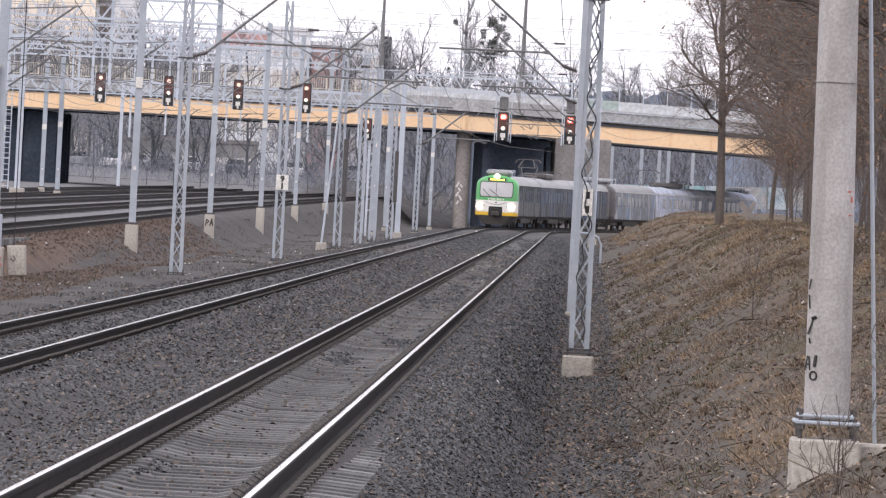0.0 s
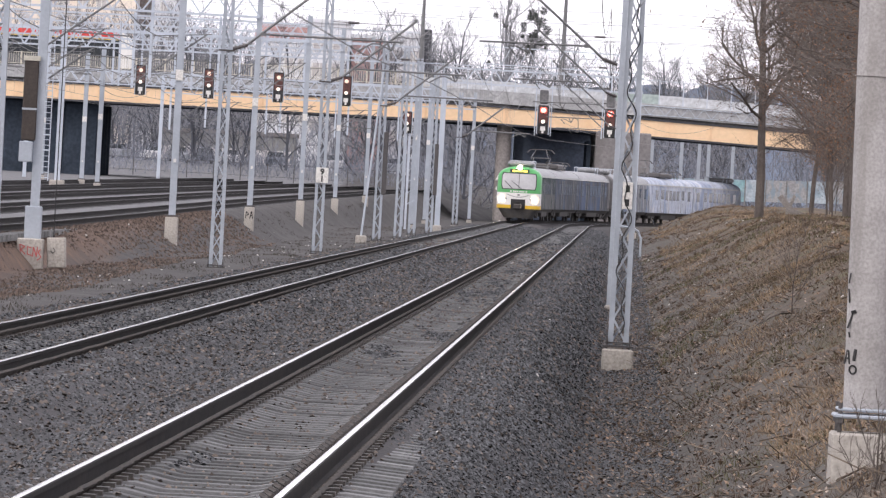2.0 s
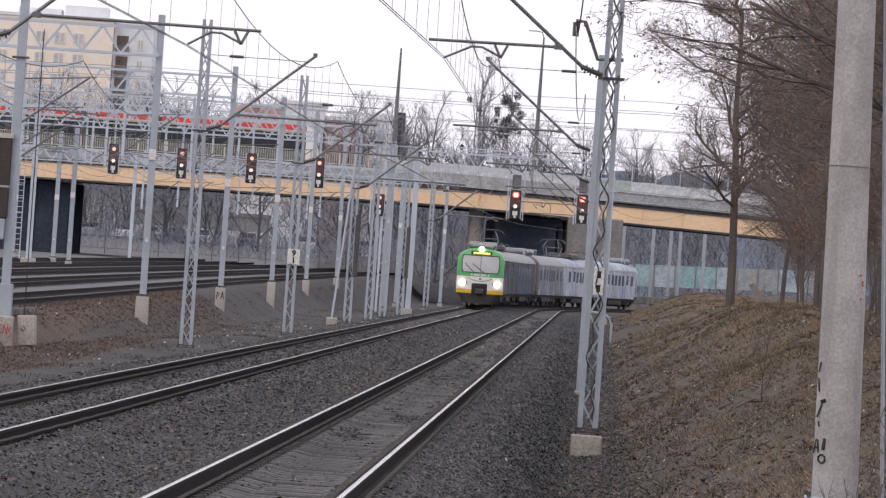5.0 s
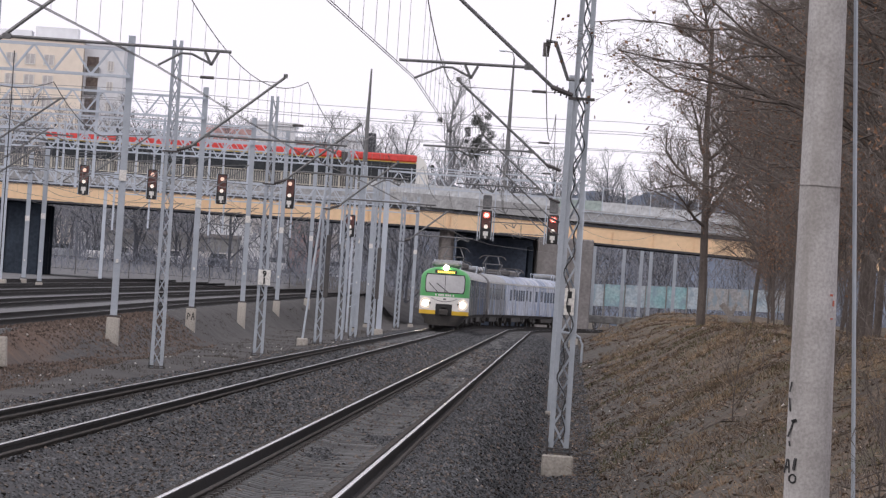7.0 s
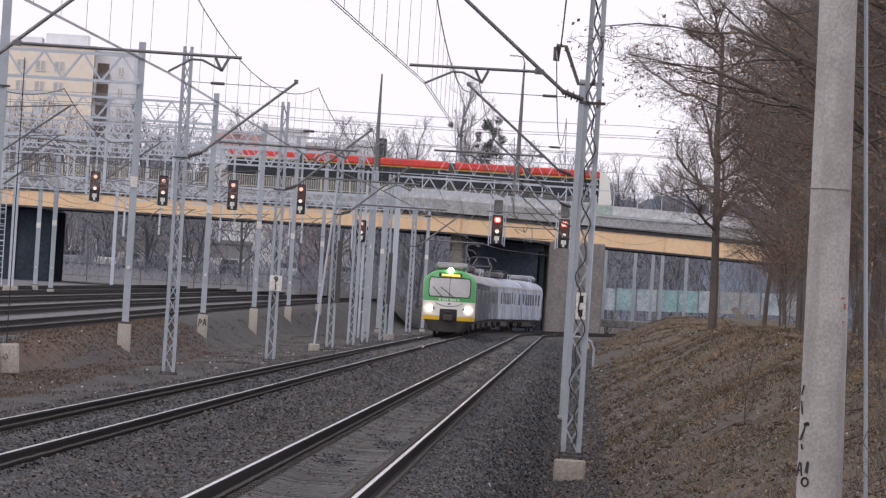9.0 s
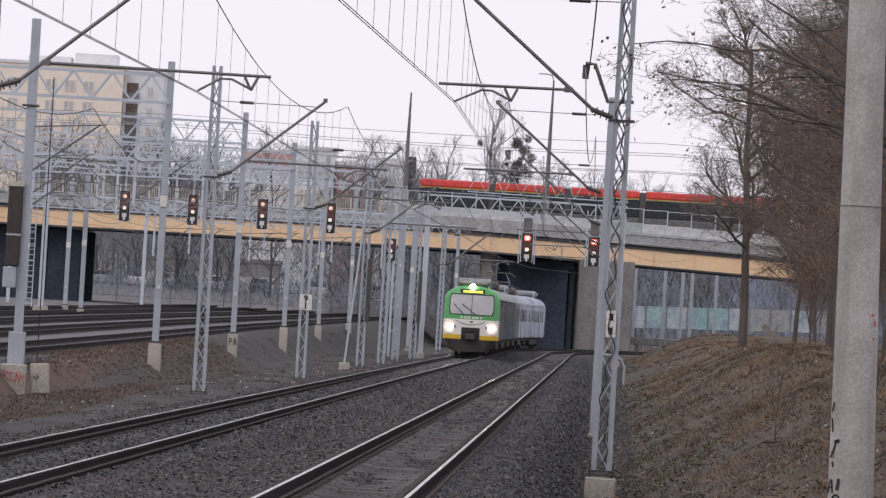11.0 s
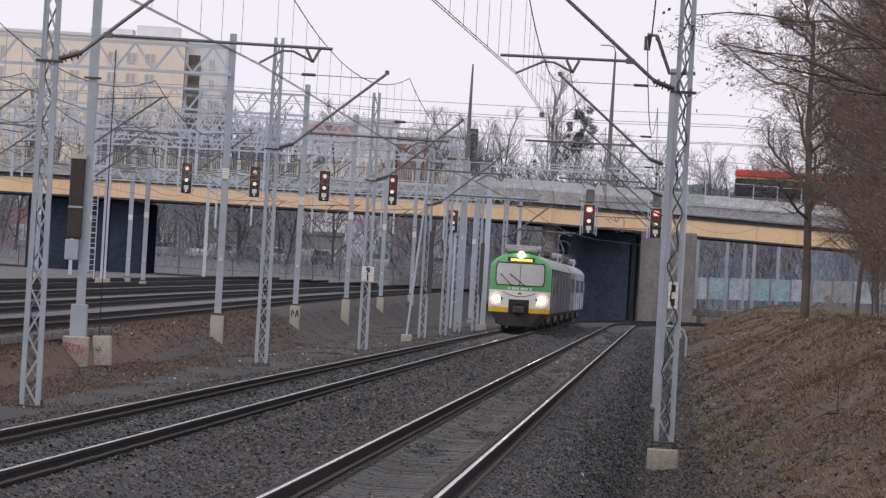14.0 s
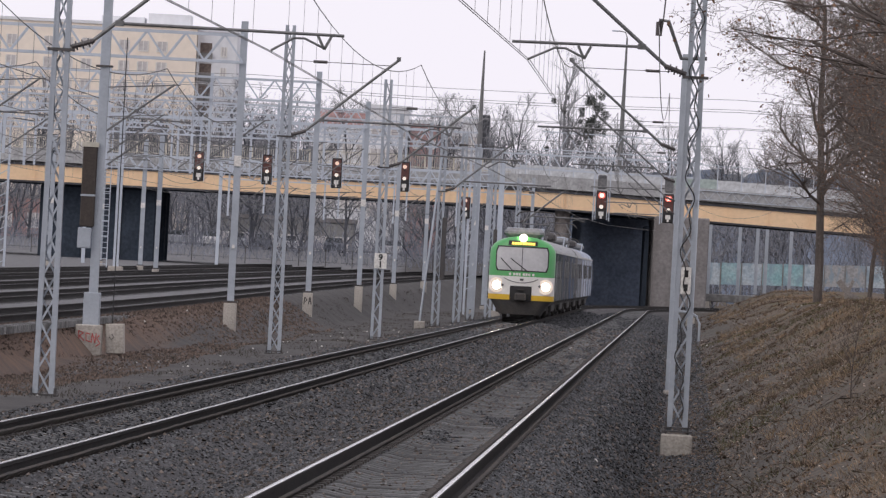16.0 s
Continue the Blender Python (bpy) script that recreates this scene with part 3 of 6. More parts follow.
LEFT = [(-8.84, 126.3), (-7.64, 203.0), (-6.01, 256.8), (-4.93, 326.5), (-4.25, 350.0), (-3.85, 378.0), (-3.08, 398.0), (-2.1, 505.0)]
for i, (x, y) in enumerate(LEFT):
    m = lattice_mast(x, y, 9.55 if i else 8.2, base=-0.75, cap=-0.27, side=1, reach=3.75, tube_end=5.05, arm_z=5.6, bracket=4.7, arm=i < 4 or i == 7, fat=1.0 + 0.1 * i, single=i < 2)
    if i in (3, 6):
        part("weight_guard", Shape().box((0.22, -0.24, 3.7), (0.22, 0.2, 2.9), 0.03), DARKSTEEL, m, "tall dark counterweight guard")
    if i == 2:
        s = Shape().box((0.05, -0.16, 2.95), (0.45, 0.02, 0.56), 0.02)
        o = part("kilometre_plate", s, WHITE, m, "white kilometre plate with black figures")
        for text, zz in (("9", 2.98), ("1", 2.72)):
            cu = bpy.data.curves.new("figure", "FONT")
            cu.body, cu.size, cu.align_x, cu.extrude, cu.offset = text, 0.3, "CENTER", 0.004, 0.012
            cu.materials.append(BLACK)
            fg = part("figure", Shape(), BLACK, o)
            fg.data = bpy.data.meshes.new_from_object(new("figure_curve", cu))
            bpy.data.objects.remove(bpy.data.objects["figure_curve"])
            fg.matrix_basis = pose(0.05, -0.175, zz, 90, 0, 0)
# inclined stay beside the fourth mast
stay = thing("mast_stay", pose(-5.6, 324.5, -0.72), "inclined steel stay of a mast on a small block", "stay")
part("footing", Shape().box((0, 0, 0.1), (0.5, 0.5, 0.4), 0.04), CONCRETE, stay)
part("rod", Shape().tube([(0, 0, 0.3), (0.62, 1.5, 8.0)], 0.05, 6), GALV, stay)


def overhead(name, supports, label, cz=5.98, mz=8.05, double=True, r=0.012, sag=1.0):
    """Contact and messenger wires with their droppers, from support to support."""
    w = thing(name, Matrix.Identity(4), label, "overhead wire", "overhead wires")
    d = Shape()
    mp = []
    for (x0, y0), (x1, y1) in zip(supports, supports[1:]):
        n = 14
        for i in range(n + 1):
            q = i / n
            x, y = x0 + (x1 - x0) * q, y0 + (y1 - y0) * q
            zz = mz - sag * 4 * q * (1 - q)
            mp.append((x, y, zz))
            if 0 < i < n and y < 430:
                d.tube([(x, y, zz), (x, y, cz)], r * 0.45, 3)
    for off in ((-0.025, 0.025) if double else (0.0,)):
        part("contact_wire", Shape().tube([(x + off, y, cz) for x, y in supports], r * 0.7, 4), WIRE, w)
    part("messenger_wire", Shape().tube(mp, r, 4), WIRE, w)
    part("dropper", d, FAINTWIRE, w)["kind"] = "stuff"


ZIG = [-0.22, 0.2]
overhead("overhead_line", [(-2.68, 67.0), (-0.49, 131.0)] + [(float(axis_x(y)) + ZIG[i % 2], y) for i, y in enumerate(RIGHT[1:] + [510.0, 570.0])],
         "dark overhead contact wires with droppers above the track")
overhead("overhead_line", [(-6.9, 60.0), (-5.1, 126.3), (-3.84, 203.0), (-2.2, 256.8), (-0.6, 326.5), (0.8, 398.0), (2.0, 450.0), (4.3, 505.0), (9.5, 550.0)],
         "dark overhead contact wires above the second track", cz=5.76, mz=7.85)
# feeder line beside the right-hand masts
fd = thing("feeder_line", Matrix.Identity(4), "bare feeder wire on the mast tops", "overhead wire", "overhead wires")
s = Shape()
for (x0, y0, z0), (x1, y1, z1) in zip([(1.0, 60, 7.2), (1.89, 131, 6.75), (3.2, 195, 7.2), (4.4, 258, 7.2)], [(1.89, 131, 6.75), (3.2, 195, 7.2), (4.4, 258, 7.2), (5.7, 320, 7.2)]):
    s.tube([(x0 + (x1 - x0) * q, y0 + (y1 - y0) * q, z0 + (z1 - z0) * q - 1.2 * 4 * q * (1 - q)) for q in [i / 10 for i in range(11)]], 0.01, 4)
part("wire", s, WIRE, fd)


def truss(s, a, b, h, depth, chord, lace, panel):
    """Four chords with zigzag lacing between a and b."""
    a, b = Vector(a), Vector(b)
    n = max(2, round((b - a).length / panel))
    side = Vector((0, depth / 2, 0))
    up = Vector((0, 0, h))
    for e in (-1, 1):
        for z in (0, 1):
            s.bar(a + e * side + z * up, b + e * side + z * up, chord)
        for i in range(n):
            p, q = a + (b - a) * (i / n), a + (b - a) * ((i + 1) / n)
            mid = (p + q) / 2
            s.bar(p + e * side, mid + e * side + up, lace)
            s.bar(mid + e * side + up, q + e * side, lace)
    return s


def yard_post(x, y, base, top, w, portal_to=None, drops=(), plate=True):
    """Steel post of a portal that spans the yard."""
    g = ground_at(x, y)
    t = thing("portal_post", pose(x, y, g), "tall grey steel portal post on a concrete block beside the yard", "mast", "portal posts")
    b = base - g
    part("footing", Shape().box((0, 0, b / 2 - 0.2), (0.42, 0.45, b + 0.4), 0.03), CONCRETE, t, "pale concrete block")
    part("base_plate", Shape().box((0, 0, b + 0.05), (0.46, 0.45, 0.05)), DARKSTEEL, t)
    p = Shape()
    for sy in (-1, 1):
        p.bar((0, sy * w * 0.5, b + 0.05), (0, sy * w * 0.5, top - g), w, 0.025, up=(0, 1, 0))
    p.box((0, 0, (b + top - g) / 2), (w * 0.45, w, top - g - b - 0.1))
    part("shaft", p, GALV, t)
    if plate:
        part("number_plate", Shape().box((0, -w * 0.7, 5.2 - g), (w * 1.05, 0.03, 0.35)), WHITE, t, "small white plate")
        part("cable_guard", Shape().box((0, -w * 0.7, 2.4 - g), (0.09, 0.03, 0.12)), WHITE, t)
    if portal_to is not None:
        s = truss(Shape(), (0, 0, top - g - 1.35), (portal_to - x, 0, top - g - 1.35), 0.88, 0.5, 0.085, 0.05, 1.25)
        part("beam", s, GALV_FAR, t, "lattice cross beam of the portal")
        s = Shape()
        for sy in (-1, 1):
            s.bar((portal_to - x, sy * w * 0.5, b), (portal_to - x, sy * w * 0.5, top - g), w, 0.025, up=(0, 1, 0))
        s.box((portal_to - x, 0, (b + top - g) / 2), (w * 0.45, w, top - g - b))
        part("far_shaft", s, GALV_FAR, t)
        for k, dx in enumerate(drops):
            h = Shape().bar((dx, 0, top - g - 0.3), (dx, 0, top - g - 4.2), 0.13)
            o = part("drop_post", h, GALV_FAR, t)
            c = Shape().tube([(dx, 0, top - g - 4.0), (dx + 2.4, 0, top - g - 2.2)], 0.035, 5)
            c.tube([(dx, 0, top - g - 2.4), (dx + 2.6, 0, top - g - 2.2)], 0.02, 4)
            c.tube([(dx + 0.9, 0, top - g - 3.35), (dx + 2.9, 0, top - g - 3.4)], 0.025, 5)
            c.tube([(dx + 1.6, 0, top - g - 3.55), (dx + 2.3, 0, top - g - 3.62)], 0.02, 4)
            part("drop_arm", c, TUBE, o)
    return t


POSTS = [(-10.2, 231.0, 0.55, 9.78, 0.22), (-10.07, 303.0, 0.7, 10.2, 0.23), (-9.5, 364.0, 0.9, 10.43, 0.24), (-9.03, 425.0, 0.95, 11.2, 0.24), (-8.15, 480.0, 1.1, 11.9, 0.25)]
for i, (x, y, b, t, w) in enumerate(POSTS):
    yard_post(x, y, b, t, w, portal_to=-37.0 - i, drops=[-4.6, -9.0, -13.4, -17.6, -22.0])
for x, y, t, to in ((-4.75, 470.0, 9.0, -30.0), (-4.4, 520.0, 9.6, -34.0), (-1.2, 560.0, 9.6, -26.0)):
    yard_post(x, y, float(ground_at(x, y)) + 0.25, t, 0.26, portal_to=to, drops=[-6.0, -11.0, -16.5] if to else ())
for k in range(5):
    sup = [(float(yard_x(y)) - 4.3 * k + (0.3 if i % 2 else -0.3), y) for i, y in enumerate((165.0, 231.0, 303.0, 364.0, 425.0, 480.0, 540.0))]
    overhead("overhead_line", sup, "overhead contact wires above the yard tracks", cz=6.4, mz=8.1, double=False, r=0.016, sag=0.9)


# ---- signals ----
def signal_head(parent, x, z, h, y=-0.2, red=False):
    o = part("signal_board", Shape().box((x, y, z), (0.62, 0.16, h), 0.05), BLACK, parent, "dark signal board with a pale rim")
    part("rim", Shape().bar((x - 0.33, y, z - h / 2), (x - 0.33, y, z + h / 2), 0.05).bar((x + 0.33, y, z - h / 2), (x + 0.33, y, z + h / 2), 0.05), GALV_FAR, o)
    part("upper_panel", Shape().box((x, y - 0.085, z + h * 0.18), (0.5, 0.02, h * 0.55)), SIGNALBOX, o)
    part("lens", Shape().disc((x, y - 0.13, z + h * 0.33), 0.125, 0.04), LAMPPINK if red else LAMPAMBER, o, "lit lens")
    # a larger glowing red disc imitates the halo round the lens core
    if red:
        part("halo_disc", Shape().disc((x, y - 0.12, z + h * 0.33), 0.19, 0.02, 16), HALORED, o, "red disc imitating the lens halo")
    part("lens", Shape().disc((x, y - 0.13, z - h * 0.06), 0.115, 0.04), LAMPWHITE, o, "lit lens")
    q = Shape().box((x, y - 0.1, z - h * 0.3), (0.28, 0.02, 0.24))
    q.box((x, y - 0.1, z - h * 0.41), (0.12, 0.02, 0.18))
    part("marker_plate", q, WHITE, o)
    for zz in (0.33, 0.13, -0.06):
        hood = Shape().tube([(x, y - 0.1, z + h * zz + 0.17), (x, y - 0.3, z + h * zz + 0.16)], 0.05, 6)
        part("hood", hood, BLACK, o)


g = thing("signal_gantry", pose(0, 435.0, 0.0), "lattice signal gantry with lit colour-light signals over the yard", "signal gantry")
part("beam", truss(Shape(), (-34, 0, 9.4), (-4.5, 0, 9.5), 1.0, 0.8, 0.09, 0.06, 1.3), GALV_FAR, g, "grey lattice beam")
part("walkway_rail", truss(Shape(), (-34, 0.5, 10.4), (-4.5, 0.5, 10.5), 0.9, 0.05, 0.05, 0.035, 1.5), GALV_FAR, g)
for x in (-33.6, -4.55):
    s = Shape()
    for sx in (-1, 1):
        s.bar((x + sx * 0.3, 0, ground_at(x, 435)), (x + sx * 0.3, 0, 9.6), 0.14)
    for k in range(12):
        s.bar((x - 0.3, 0, 0.8 + k * 0.7), (x + 0.3, 0, 1.15 + k * 0.7), 0.05)
    part("leg", s, GALV_FAR, g)
for x in (-21.58, -17.37, -13.08, -8.9):
    signal_head(g, x, 7.56, 1.85)
    part("hanger", Shape().bar((x, 0, 8.3), (x, 0, 10.6), 0.12), GALV_FAR, g)
g = thing("signal_gantry", pose(0, 400.0, 0.0), "signal gantry with two red signals above the tracks", "signal gantry")
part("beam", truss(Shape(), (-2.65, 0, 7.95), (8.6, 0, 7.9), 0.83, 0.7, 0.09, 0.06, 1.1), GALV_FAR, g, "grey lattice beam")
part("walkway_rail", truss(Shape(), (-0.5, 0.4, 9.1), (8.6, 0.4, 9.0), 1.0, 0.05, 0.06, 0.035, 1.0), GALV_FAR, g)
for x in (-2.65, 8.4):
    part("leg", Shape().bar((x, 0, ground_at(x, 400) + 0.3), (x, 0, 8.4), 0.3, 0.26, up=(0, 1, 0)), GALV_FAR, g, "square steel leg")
    part("leg_footing", Shape().box((x, 0, ground_at(x, 400) + 0.1), (0.5, 0.5, 0.7), 0.03), CONCRETE, g)
for x in (3.03, 6.82):
    signal_head(g, x, 6.1, 1.65, red=True)
    part("lamp_case", Shape().box((x, 0.05, 7.4), (0.5, 0.3, 0.8), 0.06), CASEGREY, g, "grey case above the signal")
    part("hanger", Shape().bar((x - 0.45, 0, 5.2), (x - 0.45, 0, 8.4), 0.07).bar((x + 0.45, 0, 5.2), (x + 0.45, 0, 8.4), 0.07), GALV_FAR, g)
m = thing("signal_post", pose(-5.07, 435.0, -0.6), "slim post signal with lit lenses", "signal")
part("post", Shape().tube([(0, 0, 0), (0, 0, 7.1)], 0.08, 8), GALV_FAR, m)
signal_head(m, 0, 6.45, 1.35)


# ---- near pole on the bank ----
def near_pole():
    gz = -0.75
    t = thing("concrete_pole", pose(3.335, 60.0, gz), "spun concrete pole bolted to a concrete block on the bank", "pole")
    part("footing", Shape().box((0.0, 0.1, 0.42), (0.585, 0.6, 0.94), 0.02), CONCRETE, t, "pale square concrete block")
    f = Shape().box((0, 0.1, 1.03), (0.56, 0.56, 0.035), 0.01)
    f.box((0, 0.1, 1.085), (0.5, 0.5, 0.03), 0.01)
    part("flange", f, GALV, t, "steel flange")
    for sx in (-1, 1):
        for sy in (-1, 1):
            b = Shape().tube([(sx * 0.23, 0.1 + sy * 0.23, 0.86), (sx * 0.23, 0.1 + sy * 0.23, 1.14)], 0.02, 8)
            b.tube([(sx * 0.23, 0.1 + sy * 0.23, 0.97), (sx * 0.23, 0.1 + sy * 0.23, 1.01)], 0.038, 6)
            part("bolt", b, DARKSTEEL, t)
    s = Shape().tube([(0, 0.1, 1.1), (-0.04, 0.1, 2.9), (-0.08, 0.1, 4.6), (-0.148, 0.1, 7.5), (-0.218, 0.1, 10.5)], 0.198, 28, 0.135)
    sh = part("shaft", s, POLECON, t, "pale grey concrete shaft with seams", smooth=True)
    part("seam", Shape().tube([(-0.064, 0.1, 3.922), (-0.064, 0.1, 3.926)], 0.1864, 28), POLECON, sh, "thin casting seam")
    ring = [(-0.135 + 0.026 * math.cos(q), 1.425 + 0.034 * math.sin(q), 0.016, 0.034, -q) for q in (math.pi * k / 4 for k in range(8))]
    for x, z, w, h, a in ring + [(-0.122, 1.55, 0.03, 0.1, 0.12), (-0.19, 1.53, 0.016, 0.13, 0.15), (-0.168, 1.53, 0.016, 0.12, -0.12), (-0.178, 1.52, 0.03, 0.016, 0), (-0.165, 1.84, 0.022, 0.14, 0.3), (-0.14, 1.915, 0.06, 0.03, -0.4), (-0.17, 1.72, 0.014, 0.05, -0.2), (-0.18, 2.05, 0.012, 0.12, -0.1), (-0.178, 2.2, 0.012, 0.09, 0.15)]:
        y = 0.1 - math.sqrt(max(0.0, 0.2 ** 2 - x * x)) - 0.002
        g = Shape().box((x - 0.0225 * (z - 1.1), y, z), (w, 0.012, h), 0.004, Matrix.Rotation(a, 3, "Y") @ Matrix.Rotation(math.asin(max(-1, min(1, x / 0.2))), 3, "Z"))
        part("paint_mark", g, BLACK, sh, "black spray-paint mark")
    redmark = mat("red_paint_mark", (0.5, 0.14, 0.09), bump=0)
    for x, z, w, h in ((0.13, 3.0, 0.03, 0.02), (0.15, 2.93, 0.018, 0.05), (0.14, 2.8, 0.03, 0.012)):
        y = 0.1 - math.sqrt(max(0.0, 0.195 ** 2 - x * x)) - 0.002
        part("red_mark", Shape().box((x - 0.0225 * (z - 1.1), y, z), (w, 0.01, h), 0.003, Matrix.Rotation(math.asin(x / 0.2), 3, "Z")), redmark, sh, "faded red paint mark")
    c = thing("conduit", pose(3.74, 60.3, gz), "thin grey conduit pipe rising from a small concrete block", "pipe")
    part("block", Shape().box((0.02, 0, 0.4), (0.4, 0.45, 0.92), 0.02), CONCRETE, c)
    part("pipe", Shape().tube([(0.03, 0, 0.8), (-0.19, 0, 4.4), (-0.53, 0, 10.0)], 0.018, 8), GALV, c)


near_pole()


# ---- bridge ----
BY, BW = 588.0, 25.0
FADEDGREEN = mat("faded_green_screen", (0.33, 0.43, 0.40), (0.43, 0.47, 0.46), rough=0.5, scale=0.6, fine=3, bump=0.0)
SCREEN = mat("dusty_noise_screen", (0.62, 0.64, 0.66), (0.44, 0.46, 0.48), rough=0.5, scale=0.5, fine=3, bump=0.0)
RAILYELLOW = mat("cream_railing_paint", (0.62, 0.58, 0.48), (0.5, 0.48, 0.42), rough=0.6, scale=1, fine=5, bump=0)


def drop(x):
    return -0.032 * max(0.0, x) if x < 40 else -1.28


def strip(x0, x1, y0, y1, z0, z1, step=6.0):
    """A long bar of the bridge that follows its slight fall."""
    s = Shape()
    n = max(1, round((x1 - x0) / step))
    rings = []
    for i in range(n + 1):
        x = x0 + (x1 - x0) * i / n
        d = drop(x)
        rings.append([(x, y0, z0 + d), (x, y1, z0 + d), (x, y1, z1 + d), (x, y0, z1 + d)])
    return s.loft(rings)


bridge = thing("road_bridge", Matrix.Identity(4), "long ochre-painted girder bridge carrying a road and tram line", "bridge")
part("girder", strip(-120, 70, BY, BY + 0.3, 7.58, 8.86), OCHRE, bridge, "ochre-painted steel girder")
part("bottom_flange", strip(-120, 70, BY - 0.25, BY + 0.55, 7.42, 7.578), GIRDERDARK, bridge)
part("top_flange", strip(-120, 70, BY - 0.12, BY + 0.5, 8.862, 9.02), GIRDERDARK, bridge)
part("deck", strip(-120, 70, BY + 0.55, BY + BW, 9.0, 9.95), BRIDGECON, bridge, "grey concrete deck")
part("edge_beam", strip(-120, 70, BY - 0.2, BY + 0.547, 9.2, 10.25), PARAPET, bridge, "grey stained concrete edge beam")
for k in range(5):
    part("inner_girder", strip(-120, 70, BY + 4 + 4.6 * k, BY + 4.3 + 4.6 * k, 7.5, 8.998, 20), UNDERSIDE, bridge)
st = mesh_of("stiffener", Shape().box((0, 0, 0), (0.06, 0.12, 1.26)), OCHRE)
for k in range(30):
    x = -70 + 3.4 * k
    o = part("stiffener", st, OCHRE, bridge)
    o.matrix_basis = pose(x, BY - 0.062, 8.22 + drop(x))
# railing with posts and bars
sec = Shape()
for z in (0.12, 1.05):
    sec.bar((-1.2, 0, z), (1.2, 0, z), 0.06)
for k in range(13):
    sec.bar((-1.14 + 0.19 * k, 0, 0.12), (-1.14 + 0.19 * k, 0, 1.05), 0.035)
sec.bar((-1.2, 0, 0), (-1.2, 0, 1.12), 0.08)
sec = mesh_of("railing_panel", sec, RAILYELLOW)
for k in range(30):
    x = -62 + 2.4 * k
    if x < -3:
        part("railing_panel", sec, RAILYELLOW, bridge, "cream painted railing panel").matrix_basis = pose(x, BY - 0.08, 10.25)
    else:
        break
pst = mesh_of("screen_post", Shape().bar((0, 0, -0.6), (0, 0, 2.05), 0.09), GALV_FAR)
pan = mesh_of("screen_panel", Shape().box((0, 0, 0.28), (1.92, 0.05, 1.0)), SCREEN)
pan2 = mesh_of("screen_panel", Shape().box((0, 0, 0.28), (1.92, 0.05, 1.0)), FADEDGREEN)
top_bar = mesh_of("top_bar", Shape().bar((-0.955, 0, 1.95), (0.955, 0, 1.95), 0.06), GALV_FAR)
for k in range(16):
    x = -5 + 2.0 * k
    part("screen_panel", pan2 if 10 < x < 15 else pan, SCREEN, bridge, "dusty glazed noise screen panel").matrix_basis = pose(x, BY - 0.08, 10.25 + drop(x))
    part("screen_post", pst, GALV_FAR, bridge).matrix_basis = pose(x - 1.0, BY - 0.08, 10.25 + drop(x))
    part("top_bar", top_bar, GALV_FAR, bridge, "slim top bar of the screen").matrix_basis = pose(x, BY - 0.08, 10.25 + drop(x))
part("lower_lattice", truss(Shape(), (12, BY - 0.3, 8.95), (30, BY - 0.3, 8.5), 0.75, 0.04, 0.05, 0.035, 1.3), GALV_FAR, bridge, "lattice cable rack along the edge")
# supports
part("column", Shape().tube([(1.3, 590, -0.6), (1.3, 590, 7.4)], 0.62, 16), COLUMN, bridge, "round concrete column", smooth=True)
for x in (1.3,):
    part("column", Shape().tube([(x, 606, -0.6), (x, 606, 7.4)], 0.62, 16), COLUMN, bridge, smooth=True)
# piers in the dark colour that holds the shade under the deck
for x0, x1 in ((-42.4, -38.7), (-38.5, -35.7), (-35.5, -32.6)):
    for k in range(5):
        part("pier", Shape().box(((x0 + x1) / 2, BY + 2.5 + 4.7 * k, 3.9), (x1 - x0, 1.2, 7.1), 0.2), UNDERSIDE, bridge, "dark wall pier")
part("abutment", Shape().box((11.15, 600.0, 3.2), (4.5, 36.0, 8.2), 0.1), ABUT, bridge, "grey concrete pier block with graffiti at its foot")
for k, (x, z, h) in enumerate(((0.95, 3.0, 0.5), (1.1, 2.6, 0.35), (0.95, 2.2, 0.45), (1.2, 1.9, 0.5), (1.0, 1.5, 0.35), (1.25, 2.9, 0.3))):
    part("graffiti_mark", Shape().box((x, 589.37, z), (0.16, 0.06, h), 0.02, Matrix.Rotation(0.5 * (-1) ** k, 3, "Y")), WHITE, bridge, "white graffiti mark")
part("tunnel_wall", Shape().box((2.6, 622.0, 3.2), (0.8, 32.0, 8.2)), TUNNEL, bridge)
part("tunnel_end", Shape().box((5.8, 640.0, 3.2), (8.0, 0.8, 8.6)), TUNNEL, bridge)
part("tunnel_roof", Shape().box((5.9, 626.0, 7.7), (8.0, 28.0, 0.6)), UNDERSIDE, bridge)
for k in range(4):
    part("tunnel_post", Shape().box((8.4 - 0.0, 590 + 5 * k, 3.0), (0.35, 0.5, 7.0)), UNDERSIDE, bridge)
# wires of the tram line
tw = thing("tram_wires", Matrix.Identity(4), "thin overhead wires of the tram line above the bridge", "overhead wire", "overhead wires")
for k, (y, z) in enumerate(((598.0, 15.2), (602.0, 15.4), (596.0, 16.6), (604.0, 17.0), (610.0, 18.0), (609.0, 13.9))):
    part("wire", Shape().tube([(-110 + 14 * i, y, z - 0.012 * i - 0.35 * math.sin(math.pi * (i % 3) / 3)) for i in range(13)], 0.022, 4), FAINTWIRE, tw)
